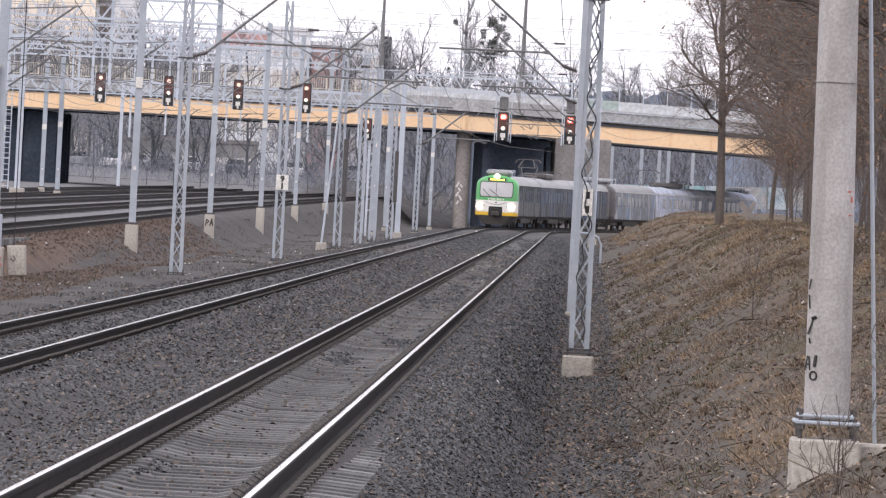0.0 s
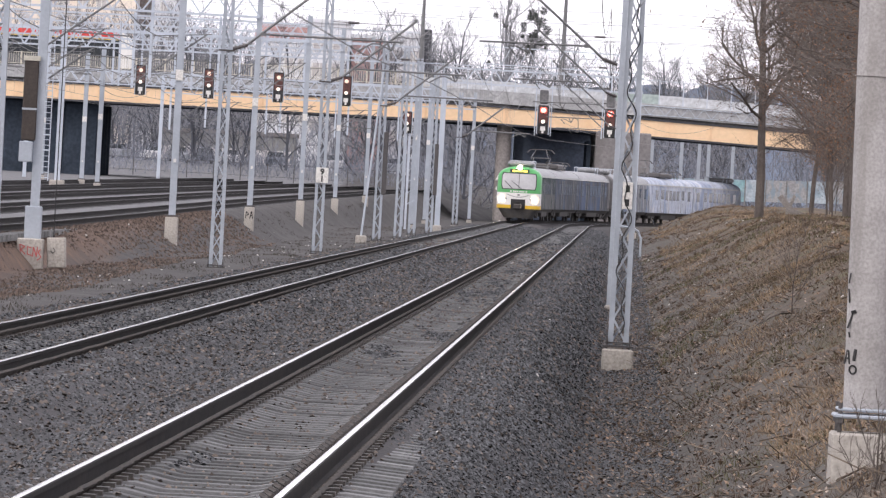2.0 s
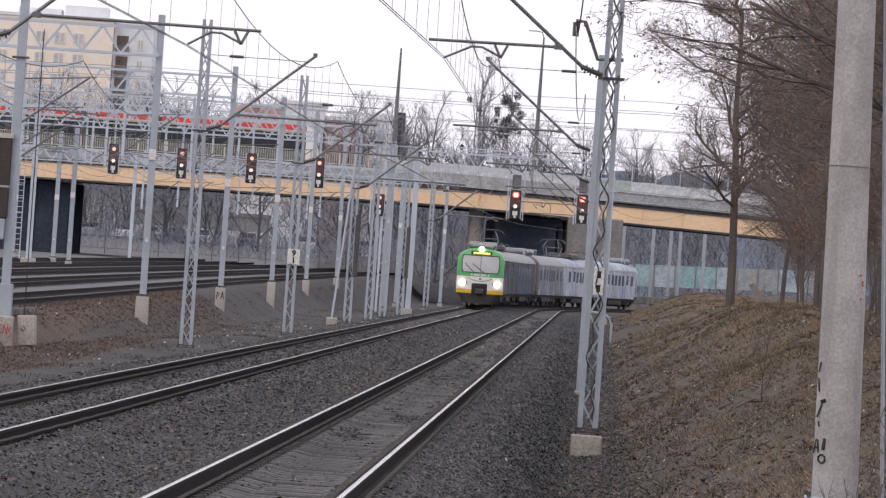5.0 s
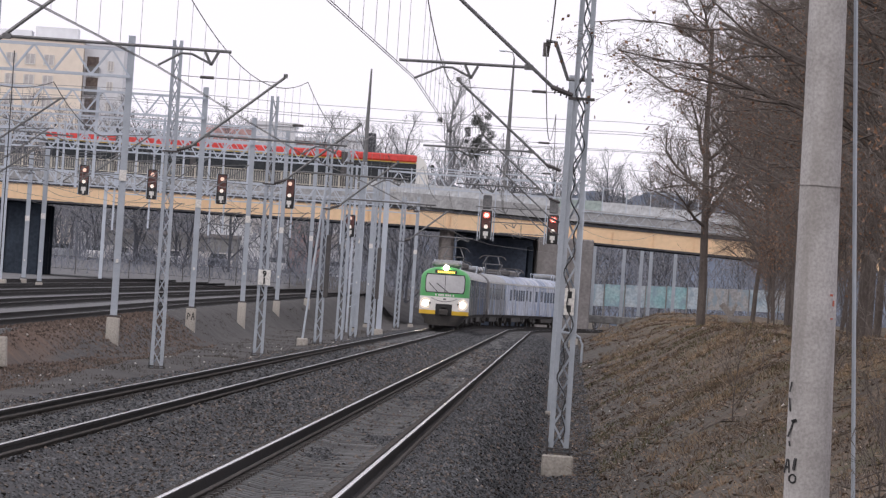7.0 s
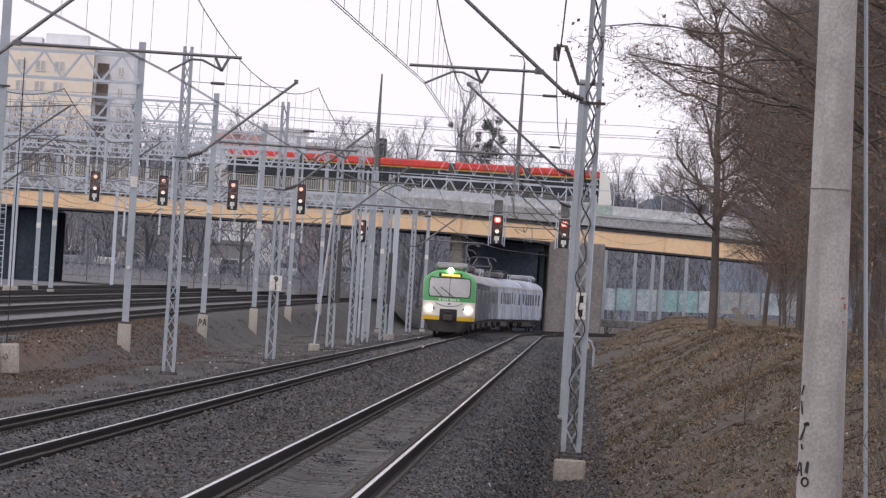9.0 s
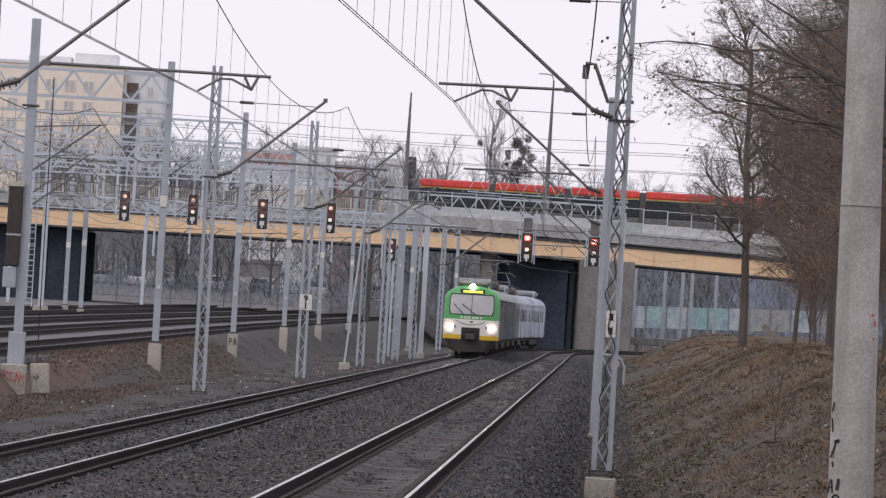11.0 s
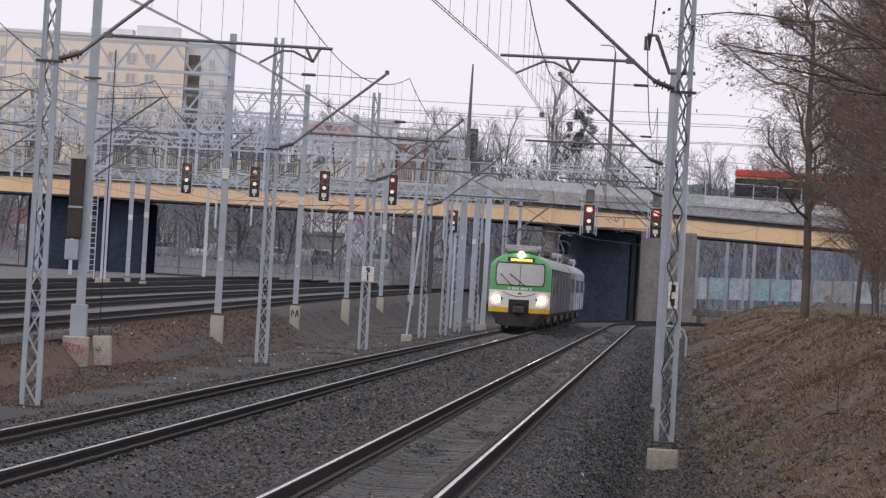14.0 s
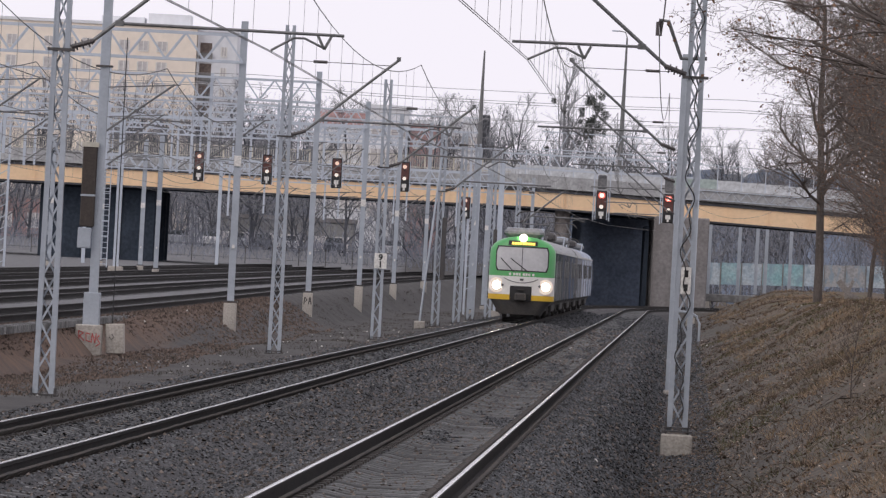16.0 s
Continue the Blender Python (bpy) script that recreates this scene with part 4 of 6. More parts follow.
# lamps on the bridge
for x, z in ((-6.05, 20.6), (5.9, 22.3)):
    lp = thing("street_lamp", pose(x, 596.0, 9.95), "tall dark tapered street lamp post on the bridge", "street lamp", "bridge lamps")
    part("post", Shape().tube([(0, 0, 0), (0.02, 0, (z - 9.95) * 0.6), (0.06, 0, z - 9.95)], 0.24, 8, 0.07), TUBE, lp)
    if x < 0:
        continue
    part("bracket", Shape().tube([(0.06, 0, z - 9.95), (-0.1, 0, z - 9.5), (-0.7, 0, z - 9.4)], 0.05, 6), TUBE, lp)
    part("lantern", Shape().box((-0.95, 0, z - 9.42), (0.6, 0.3, 0.12), 0.04), GALV_FAR, lp)


# ---- train ----
TGREEN = mat("train_green_paint", (0.10, 0.42, 0.13), (0.08, 0.34, 0.11), rough=0.3, scale=0.8, fine=12, bump=0.0, grain=0.1)
TWHITE = mat("train_white_paint", (0.80, 0.79, 0.76), (0.7, 0.69, 0.66), rough=0.3, scale=0.8, fine=10, bump=0.0, grain=0.1)
TYELLOW = mat("train_yellow_paint", (0.80, 0.52, 0.05), (0.7, 0.44, 0.05), rough=0.4, scale=1, fine=10, bump=0.0, grain=0.1)
TSIDE = mat("grimy_grey_green_side", (0.115, 0.135, 0.138), (0.075, 0.088, 0.095), rough=0.5, scale=0.5, fine=5, bump=0.02)
blend_stripes(TSIDE, (0.2, 1.1, 0.35), 0.5, (0.16, 0.175, 0.185))
TSIDE_LOW = mat("grimy_white_lower_side", (0.2, 0.205, 0.205), (0.13, 0.132, 0.135), rough=0.5, scale=0.6, fine=5, bump=0.02)
TGRAFF = mat("sprayed_car_side", (0.15, 0.155, 0.165), (0.09, 0.097, 0.112), rough=0.5, scale=0.6, fine=5, bump=0.02)
blend_stripes(TGRAFF, (0.2, 1.3, 0.5), 0.5, (0.2, 0.205, 0.215))
blend_stripes(TGRAFF, (0.3, 0.45, 0.4), 0.45, (0.13, 0.18, 0.3))
TMID = mat("grey_sprayed_car_side", (0.29, 0.3, 0.32), (0.19, 0.2, 0.22), rough=0.8, scale=0.6, fine=5, bump=0.02)
blend_stripes(TMID, (0.3, 0.7, 0.5), 0.6, (0.2, 0.29, 0.44))
blend_stripes(TMID, (0.2, 1.3, 0.6), 0.6, (0.5, 0.51, 0.52))
TPALE = mat("pale_sprayed_car_side", (0.60, 0.64, 0.72), (0.42, 0.46, 0.54), rough=0.5, scale=0.6, fine=5, bump=0.02)
blend_stripes(TPALE, (0.2, 1.2, 0.6), 0.8, (0.60, 0.61, 0.62))
blend_stripes(TPALE, (0.3, 0.5, 0.5), 0.6, (0.2, 0.27, 0.42))
blend_stripes(TPALE, (0.3, 1.9, 0.9), 0.45, (0.14, 0.14, 0.16))
for m in (TSIDE, TSIDE_LOW, TGRAFF, TMID, TPALE):
    m.node_tree.nodes["Principled BSDF"].inputs["Specular IOR Level"].default_value = 0.0
    m.node_tree.nodes["Principled BSDF"].inputs["Roughness"].default_value = 0.8
TEDGE = mat("pale_worn_door_edge", (0.3, 0.3, 0.29), (0.2, 0.2, 0.195), rough=0.5, scale=2, fine=10, bump=0.0)
TROOF = mat("light_grey_roof", (0.29, 0.30, 0.31), (0.2, 0.207, 0.215), rough=0.5, scale=0.6, fine=6, bump=0.02)
TUNDER = mat("dark_running_gear", (0.04, 0.04, 0.042), (0.065, 0.058, 0.052), rough=0.8, scale=2, fine=20, bump=0.1)
GLASS = mat("tinted_window", (0.05, 0.055, 0.06), (0.04, 0.045, 0.05), rough=0.08, scale=1, fine=4, bump=0.0)
GLASS.node_tree.nodes["Principled BSDF"].inputs["Specular IOR Level"].default_value = 0.06
SCREENGLASS = mat("windscreen_with_sun_blinds", (0.50, 0.50, 0.51), (0.42, 0.42, 0.43), rough=0.12, scale=0.9, fine=6, bump=0.0, grain=0.2)
HEADLIGHT = mat("lit_headlight", (1, 0.95, 0.85), bump=0, emit=(1.0, 0.80, 0.62), power=60.0)
TOPLIGHT = mat("lit_top_lamp", (1, 0.95, 0.85), bump=0, emit=(1.0, 0.76, 0.55), power=24.0)
DEST = mat("lit_destination_board", (0.5, 0.4, 0.1), bump=0, emit=(1.0, 0.72, 0.12), power=1.6)
# weak emission that imitates the glare round the headlights
LENSGLOW = mat("headlight_glare", (0.9, 0.85, 0.8), rough=0.3, bump=0, emit=(1.0, 0.74, 0.54), power=0.42)
OFFLAMP = mat("unlit_lamp", (0.5, 0.5, 0.48), rough=0.2, bump=0)
TCORNICE = mat("pale_gutter_paint", (0.62, 0.63, 0.62), (0.42, 0.43, 0.43), rough=0.5, scale=0.5, fine=6, bump=0.0)
HALF = 10.6


def half_width(z):
    """Half the width of the car at a height."""
    if z < 0.97:
        return 1.44 * (0.64 + 0.36 * (z - 0.2) / 0.77)
    if z < 2.98:
        return 1.44
    q = (z - 2.98) / 0.82
    return max(0.02, 1.44 * math.sqrt(max(0.0, 1 - q ** 2.5)))


def front_y(x, z, cab):
    if not cab:
        return HALF
    y = HALF - 0.28 * max(0.0, (z - 2.0) / 1.75) ** 1.6 - 0.12 * max(0.0, (1.2 - z)) ** 1.0
    w = half_width(z)
    return y - 0.10 * (x / 1.44) ** 2 - 0.42 * min(1.0, abs(x) / max(w, 0.05)) ** 7


def shell(zs, y_from, y_to, cab, sides_only=False):
    """A band of the car's skin between heights; it runs round the front where y_to is None."""
    rings = []
    for z in zs:
        w = half_width(z)
        ring = []
        if y_to is None:
            xs = [-1, -0.985, -0.94, -0.86, -0.7, -0.4, 0, 0.4, 0.7, 0.86, 0.94, 0.985, 1]
            ring.append((-w, y_from, z))
            for k in xs:
                ring.append((k * w, front_y(k * w, z, cab), z))
            ring.append((w, y_from, z))
        else:
            ring = [(-w, y_from, z), (-w, y_to, z), (w, y_to, z), (w, y_from, z)]
        rings.append([Vector(p) for p in ring])
    return Shape().loft(rings, closed=True, caps=True)


def front_patch(x0, x1, z0, z1, off, nx=10, nz=5, cut=0.0):
    """A panel that lies on the curved front."""
    s = Shape()
    vs, fs = [], []
    for layer in (0.0, off):
        for j in range(nz + 1):
            for i in range(nx + 1):
                x, z = x0 + (x1 - x0) * i / nx, z0 + (z1 - z0) * j / nz
                if cut and abs(abs(2 * i / nx - 1) - 1) < 1e-6 and j in (0, nz):
                    x += cut if i == 0 else -cut
                vs.append((x, front_y(x, z, True) + layer, z))
    k = (nx + 1) * (nz + 1)
    for j in range(nz):
        for i in range(nx):
            a = j * (nx + 1) + i
            fs.append((k + a, k + a + nx + 1, k + a + nx + 2, k + a + 1))
    for i in range(nx):
        fs.append((i, i + 1, k + i + 1, k + i))
        a = nz * (nx + 1) + i
        fs.append((a + 1, a, k + a, k + a + 1))
    for j in range(nz):
        a = j * (nx + 1)
        fs.append((a + nx + 1, a, k + a, k + a + nx + 1))
        a += nx
        fs.append((a, a + nx + 1, k + a + nx + 1, k + a))
    return s.add(vs, fs)


def bogie(parent, y):
    s = Shape()
    for sx in (-1, 1):
        s.bar((sx * 1.02, y - 1.7, 0.55), (sx * 1.02, y + 1.7, 0.55), 0.16, 0.3)
        s.box((sx * 1.05, y, 0.5), (0.2, 0.7, 0.5), 0.03)
    s.box((0, y, 0.7), (1.9, 0.6, 0.3))
    b = part("bogie", s, TUNDER, parent, "dark bogie")
    for dy in (-1.3, 1.3):
        for sx in (-1, 1):
            part("wheel", Shape().tube([(sx * 0.68, y + dy, 0.46), (sx * 0.82, y + dy, 0.46)], 0.46, 18), TUNDER, b)


def pantograph(parent, y, up):
    s = Shape()
    z0 = 3.95
    top = 5.08 if up else 4.3
    for sx in (-1, 1):
        s.bar((sx * 0.55, y - 0.8, z0), (sx * 0.55, y + 0.8, z0), 0.07)
        for sy in (-1, 1):
            s.tube([(sx * 0.5, y + sy * 0.75, z0 - 0.2), (sx * 0.5, y + sy * 0.75, z0)], 0.06, 6)
            s.tube([(sx * 0.45, y + sy * 0.6, z0 + 0.05), (sx * 0.62, y + sy * (1.0 if up else 1.5), (z0 + top) / 2)], 0.03, 5)
            s.tube([(sx * 0.62, y + sy * (1.0 if up else 1.5), (z0 + top) / 2), (sx * 0.35, y + sy * 0.1, top)], 0.025, 5)
    for sy in (-1, 1):
        s.bar((-0.55, y + sy * 0.75, z0), (0.55, y + sy * 0.75, z0), 0.06)
        s.tube([(-0.62, y + sy * (1.0 if up else 1.5), (z0 + top) / 2), (0.62, y + sy * (1.0 if up else 1.5), (z0 + top) / 2)], 0.025, 5)
    p = part("pantograph", s, TUBE, parent, "raised pantograph" if up else "lowered pantograph")
    c = Shape()
    for dy in (-0.18, 0.18):
        c.tube([(-0.95, y + dy, top - 0.22), (-0.78, y + dy, top - 0.02), (-0.5, y + dy, top + 0.03), (0.5, y + dy, top + 0.03), (0.78, y + dy, top - 0.02), (0.95, y + dy, top - 0.22)], 0.03, 5)
    part("collector", c, DARKSTEEL, p)


def rail_car(kind, lit, sprayed, dark=False):
    cab = kind == "cab"
    label = "green, white and yellow electric multiple unit end car with lit headlights" if lit else ("grimy graffiti-covered electric multiple unit end car" if cab else "grimy graffiti-covered middle car with pantographs")
    t = thing("rail_car", Matrix.Identity(4), label, "train car", "cars of the train")
    side, low = (TMID, TMID) if sprayed == 3 else (TGRAFF, TGRAFF) if sprayed == 1 else ((TPALE, TPALE) if sprayed else (TSIDE, TSIDE_LOW))
    y1 = 8.7 if cab else HALF
    part("side_wall", shell([2.02, 2.4, 2.75, 3.0, 3.2], -HALF, y1, cab), side, t, "upper body side with dirt and spray paint")
    part("lower_wall", shell([1.0, 1.35, 2.018], -HALF, y1, cab), low, t, "lower body side with dirt and spray paint")
    part("roof", shell([3.202, 3.35, 3.5, 3.62, 3.72, 3.78, 3.8], -HALF, y1, cab), TPALE if sprayed == 2 else TROOF, t, "pale grey curved roof", smooth=True)
    part("underframe", shell([0.62, 0.998], -HALF + 0.1, HALF - 1.0 if cab else HALF - 0.1, False), TUNDER, t)
    if cab:
        c = part("cab", shell([2.02, 2.2, 2.45, 2.75, 3.0, 3.2, 3.4, 3.55, 3.66, 3.74, 3.8], 8.702, None, True), TGREEN if lit else (DARKSTEEL if dark else TPALE), t, "cab moulding", smooth=True)
        part("cab_apron", shell([1.212, 1.5, 1.75, 2.018], 8.702, None, True), TWHITE if lit else (DARKSTEEL if dark else TPALE), t, "lower front", smooth=True)
        part("buffer_band", shell([0.98, 1.08, 1.21], 8.702, None, True), TYELLOW if lit else TUNDER, t, "buffer band", smooth=True)
        part("skirt", shell([0.2, 0.45, 0.75, 0.978], 9.2, None, True), TUNDER, t, "dark plough and skirt", smooth=True)
        part("windscreen_seal", front_patch(-1.17, 1.17, 2.24, 3.35, 0.012, cut=0.07), BLACK, c)
        part("windscreen", front_patch(-1.12, 1.12, 2.29, 3.29, 0.024, cut=0.07), SCREENGLASS, c, "wide windscreen with pale blinds")
        part("windscreen_bar", front_patch(-0.015, 0.015, 2.29, 3.29, 0.03, 1, 5), BLACK, c, "slim centre bar of the windscreen")
        w = Shape()
        for x0, x1 in ((0.95, 0.35), (0.5, -0.3)):
            w.tube([(x1, front_y(x1, 2.22, True) + 0.05, 2.22), (x0, front_y(x0, 2.8, True) + 0.05, 2.8)], 0.022, 5)
        part("wiper", w, BLACK, c)
        part("destination_board", front_patch(-0.64, 0.64, 3.39, 3.59, 0.03, 6, 2), BLACK, c, "dark destination board")
        b = Shape()
        if lit:
            for k in range(9):
                b.add(front_patch(-0.53 + 0.115 * k, -0.435 + 0.115 * k, 3.41, 3.53, 0.034, 1, 1).v, front_patch(-0.5, -0.4, 3.43, 3.51, 0.034, 1, 1).f)
            part("board_bars", b, DEST, c, "lit yellow lettering shown as bars")
        for k, x in enumerate((-0.52, -0.34, -0.22, -0.1, 0.08, 0.2, 0.32, 0.5)):
            part("number_bar", front_patch(x - 0.045, x + 0.045, 2.06, 2.17, 0.012, 1, 1), WHITE, c, "white bar of the fleet number")
        g = Shape()
        for k in range(8):
            a0, a1 = -0.75 + 0.19 * k, -0.75 + 0.19 * (k + 1)
            z0, z1 = 1.74 + 0.35 * (a0 / 0.8) ** 2 * 0.6, 1.74 + 0.35 * (a1 / 0.8) ** 2 * 0.6
            g.tube([(a0, front_y(a0, z0, True) + 0.01, z0), (a1, front_y(a1, z1, True) + 0.01, z1)], 0.018, 5)
        part("grey_swoosh", g, TUBE, c)
        e = front_patch(-0.1, 0.06, 1.84, 1.93, 0.012, 2, 2)
        part("emblem", e, TUBE, c)
        # a flat black panel stands in for the shade inside the opening
        part("coupler_recess", front_patch(-0.48, 0.48, 0.92, 1.6, 0.02, 6, 4), BLACK, t, "dark coupler opening")
        q = Shape().box((0, front_y(0, 1.3, True) + 0.2, 1.12), (0.5, 0.5, 0.34), 0.05)
        q.box((0, front_y(0, 1.3, True) + 0.1, 1.45), (0.3, 0.2, 0.05))
        part("coupler", q, TUNDER, t)
        for x in (-1.08, 1.08):
            y = front_y(x, 1.6, True)
            part("headlight", Shape().disc((x, y - 0.06, 1.6), 0.17, 0.125, 20), HEADLIGHT if lit else OFFLAMP, t, "lit headlight" if lit else "unlit headlight")
            if lit:
                # disc added round the lamp to imitate its glare on the apron
                part("lamp_glass", Shape().disc((x, y - 0.06, 1.6), 0.33, 0.115, 28), LENSGLOW, t, "glowing disc imitating headlight glare")
            part("marker_lamp", Shape().disc((x * 0.76, front_y(x * 0.76, 1.66, True) - 0.03, 1.62), 0.06, 0.07, 10), TUBE, t)
        part("top_lamp", Shape().disc((0, front_y(0, 3.68, True) - 0.1, 3.72), 0.16, 0.2, 14), TOPLIGHT if lit else OFFLAMP, t, "lit top headlamp" if lit else "unlit top headlamp")
        part("air_conditioner", Shape().box((0, 8.5, 3.95), (1.75, 2.4, 0.42), 0.16), TROOF, t, "grey roof air conditioner")
        fr = Shape()
        for sx in (-1, 1):
            fr.tube([(sx * 0.75, 6.9, 3.7), (sx * 0.8, 6.8, 4.15), (sx * 0.8, 5.2, 4.15), (sx * 0.75, 5.1, 3.7)], 0.035, 5)
        fr.tube([(-0.8, 6.8, 4.15), (0.8, 6.8, 4.15)], 0.035, 5)
        part("roof_frame", fr, GALV_FAR, t)
        for sx in (-1, 1):
            part("handrail", Shape().tube([(sx * 1.5, 8.95, 1.4), (sx * 1.52, 8.95, 2.6), (sx * 1.46, 8.95, 2.66)], 0.025, 5), TROOF, t)
    else:
        pantograph(t, 7.2, True)
        pantograph(t, -7.2, False)
        part("resistor_box", Shape().box((0, 0, 3.98), (1.7, 5.0, 0.4), 0.1), DARKSTEEL, t, "dark roof equipment")
        part("resistor_box", Shape().box((0, -4.2, 3.95), (1.3, 1.4, 0.35), 0.1), DARKSTEEL, t)
    for y in (-7.3, 7.0 if cab else 7.3):
        bogie(t, y)
    part("equipment_box", Shape().box((0, 0, 0.62), (2.5, 7.0, 0.55), 0.05), TUNDER, t)
    dm = mesh_of("door", Shape().box((0, 0, 2.0), (0.03, 1.3, 1.9), 0.008), side)
    sm = mesh_of("door_seam", Shape().box((0, 0, 2.0), (0.035, 0.07, 2.0)), BLACK)
    pm = mesh_of("door_edge", Shape().box((0, 0, 2.0), (0.04, 0.11, 2.0), 0.008), TEDGE)
    gm = mesh_of("window", Shape().box((0, 0, 2.42), (0.03, 1.25, 0.78), 0.01), GLASS)
    gs = mesh_of("door_window", Shape().box((0, 0.32, 2.45), (0.05, 0.4, 0.75)).box((0, -0.32, 2.45), (0.05, 0.4, 0.75)), GLASS)
    for sx in (-1, 1):
        for y in (-5.6, 4.4):
            d = part("door", dm, side, t, "sliding door with dark seams")
            d.matrix_basis = pose(sx * 1.443, y, 0.02)
            part("door_seam", sm, BLACK, d)
            for e in (-0.7, 0.7):
                part("door_edge", pm, TEDGE, d).matrix_basis = pose(0, e, 0)
            part("door_window", gs, GLASS, d)
        for y in (-8.7, -3.2, -1.4, 0.4, 2.2, 7.0):
            part("window", gm, GLASS, t, "dark side window partly sprayed over").matrix_basis = pose(sx * 1.437, y, 0)
    for sx in (-1, 1):
        part("cornice", Shape().bar((sx * 1.435, -HALF, 3.18), (sx * 1.435, y1, 3.18), 0.05, 0.1), TCORNICE, t, "pale rain gutter along the roof edge")
    # the body sits low on its springs
    for o in t.children:
        if o.name.split(".")[0] not in ("bogie", "underframe", "equipment_box", "skirt"):
            o.matrix_basis = pose(0, 0, -0.15) @ o.matrix_basis
    for y in (-HALF - 0.12,):
        part("gangway", Shape().box((0, y, 2.3), (1.6, 0.3, 2.5), 0.05), BLACK, t)
    return t


cars = []
for k in range(6):
    cars.append(rail_car("mid" if k % 3 == 1 else "cab", k == 0, (0, 1, 1, 3, 2, 2)[k], k in (2, 3)))


def car_row(k, t):
    s = 491.0 - 11.28 * t + 10.83 + 21.66 * k
    a, b = along(s - 7.2, -4.2), along(s + 7.2, -4.2)
    dx, dy = a[0] - b[0], a[1] - b[1]
    turn = math.degrees(math.atan2(-dx, dy))
    if k % 3 == 2:
        turn += 180.0
    return (t, pose((a[0] + b[0]) / 2, (a[1] + b[1]) / 2, 0.0, 0, 0, turn))


# ---- tram ----
def build_tram():
    t = thing("tram", Matrix.Identity(4), "long low-floor tram with red roof edge and dark windows", "tram")
    red = mat("tram_red", (0.72, 0.07, 0.06), (0.62, 0.06, 0.05), rough=0.35, scale=0.6, fine=5, bump=0)
    yel = mat("tram_yellow", (0.80, 0.58, 0.12), (0.74, 0.52, 0.1), rough=0.35, scale=0.6, fine=5, bump=0)
    n = 5
    L = 32.0 / n
    for k in range(n):
        x = -L * k - L / 2
        w = L - 0.5
        b = part("module_body", Shape().box((x, 0, 0.75), (w, 2.35, 0.9), 0.08), TSIDE_LOW, t, "pale dusty lower side")
        part("window_band", Shape().box((x, 0, 1.95), (w, 2.3, 1.5), 0.08), GLASS, b)
        part("roof_panel", Shape().box((x, 0, 3.15), (w, 2.3, 0.62), 0.12), red, b, "red roof panel")
        part("yellow_line", Shape().box((x, 0, 2.78), (w + 0.01, 2.36, 0.05)), yel, b)
        if k < n - 1:
            part("bellows", Shape().box((-L * (k + 1), 0, 1.9), (0.52, 2.1, 2.9)), DARKSTEEL, t, "grey bellows")
    rings = []
    for x, s_, zt in ((-0.25, 1.15, 3.45), (0.25, 1.08, 3.2), (0.6, 0.95, 2.7), (0.85, 0.8, 1.2)):
        rings.append([(x, -s_, 0.35), (x, s_, 0.35), (x, s_, zt), (x, -s_, zt)])
    nose = part("nose", Shape().loft(rings), TWHITE, t, "sloped pale nose with a dark windscreen")
    rings = [[(x + 0.06, -s_ * 0.84, 1.45), (x + 0.06, s_ * 0.84, 1.45), (x + 0.06, s_ * 0.84, zt - 0.1), (x + 0.06, -s_ * 0.84, zt - 0.1)] for x, s_, zt in ((-0.2, 1.15, 3.0), (0.25, 1.08, 2.85), (0.6, 0.95, 2.5), (0.78, 0.85, 1.7))]
    part("tram_windscreen", Shape().loft(rings), GLASS, nose)
    part("tram_lamp", Shape().disc((0.83, -0.62, 0.9), 0.12, 0.06, 10, "x"), LAMPWHITE, nose, "lit headlamp")
    return t


tram = build_tram()


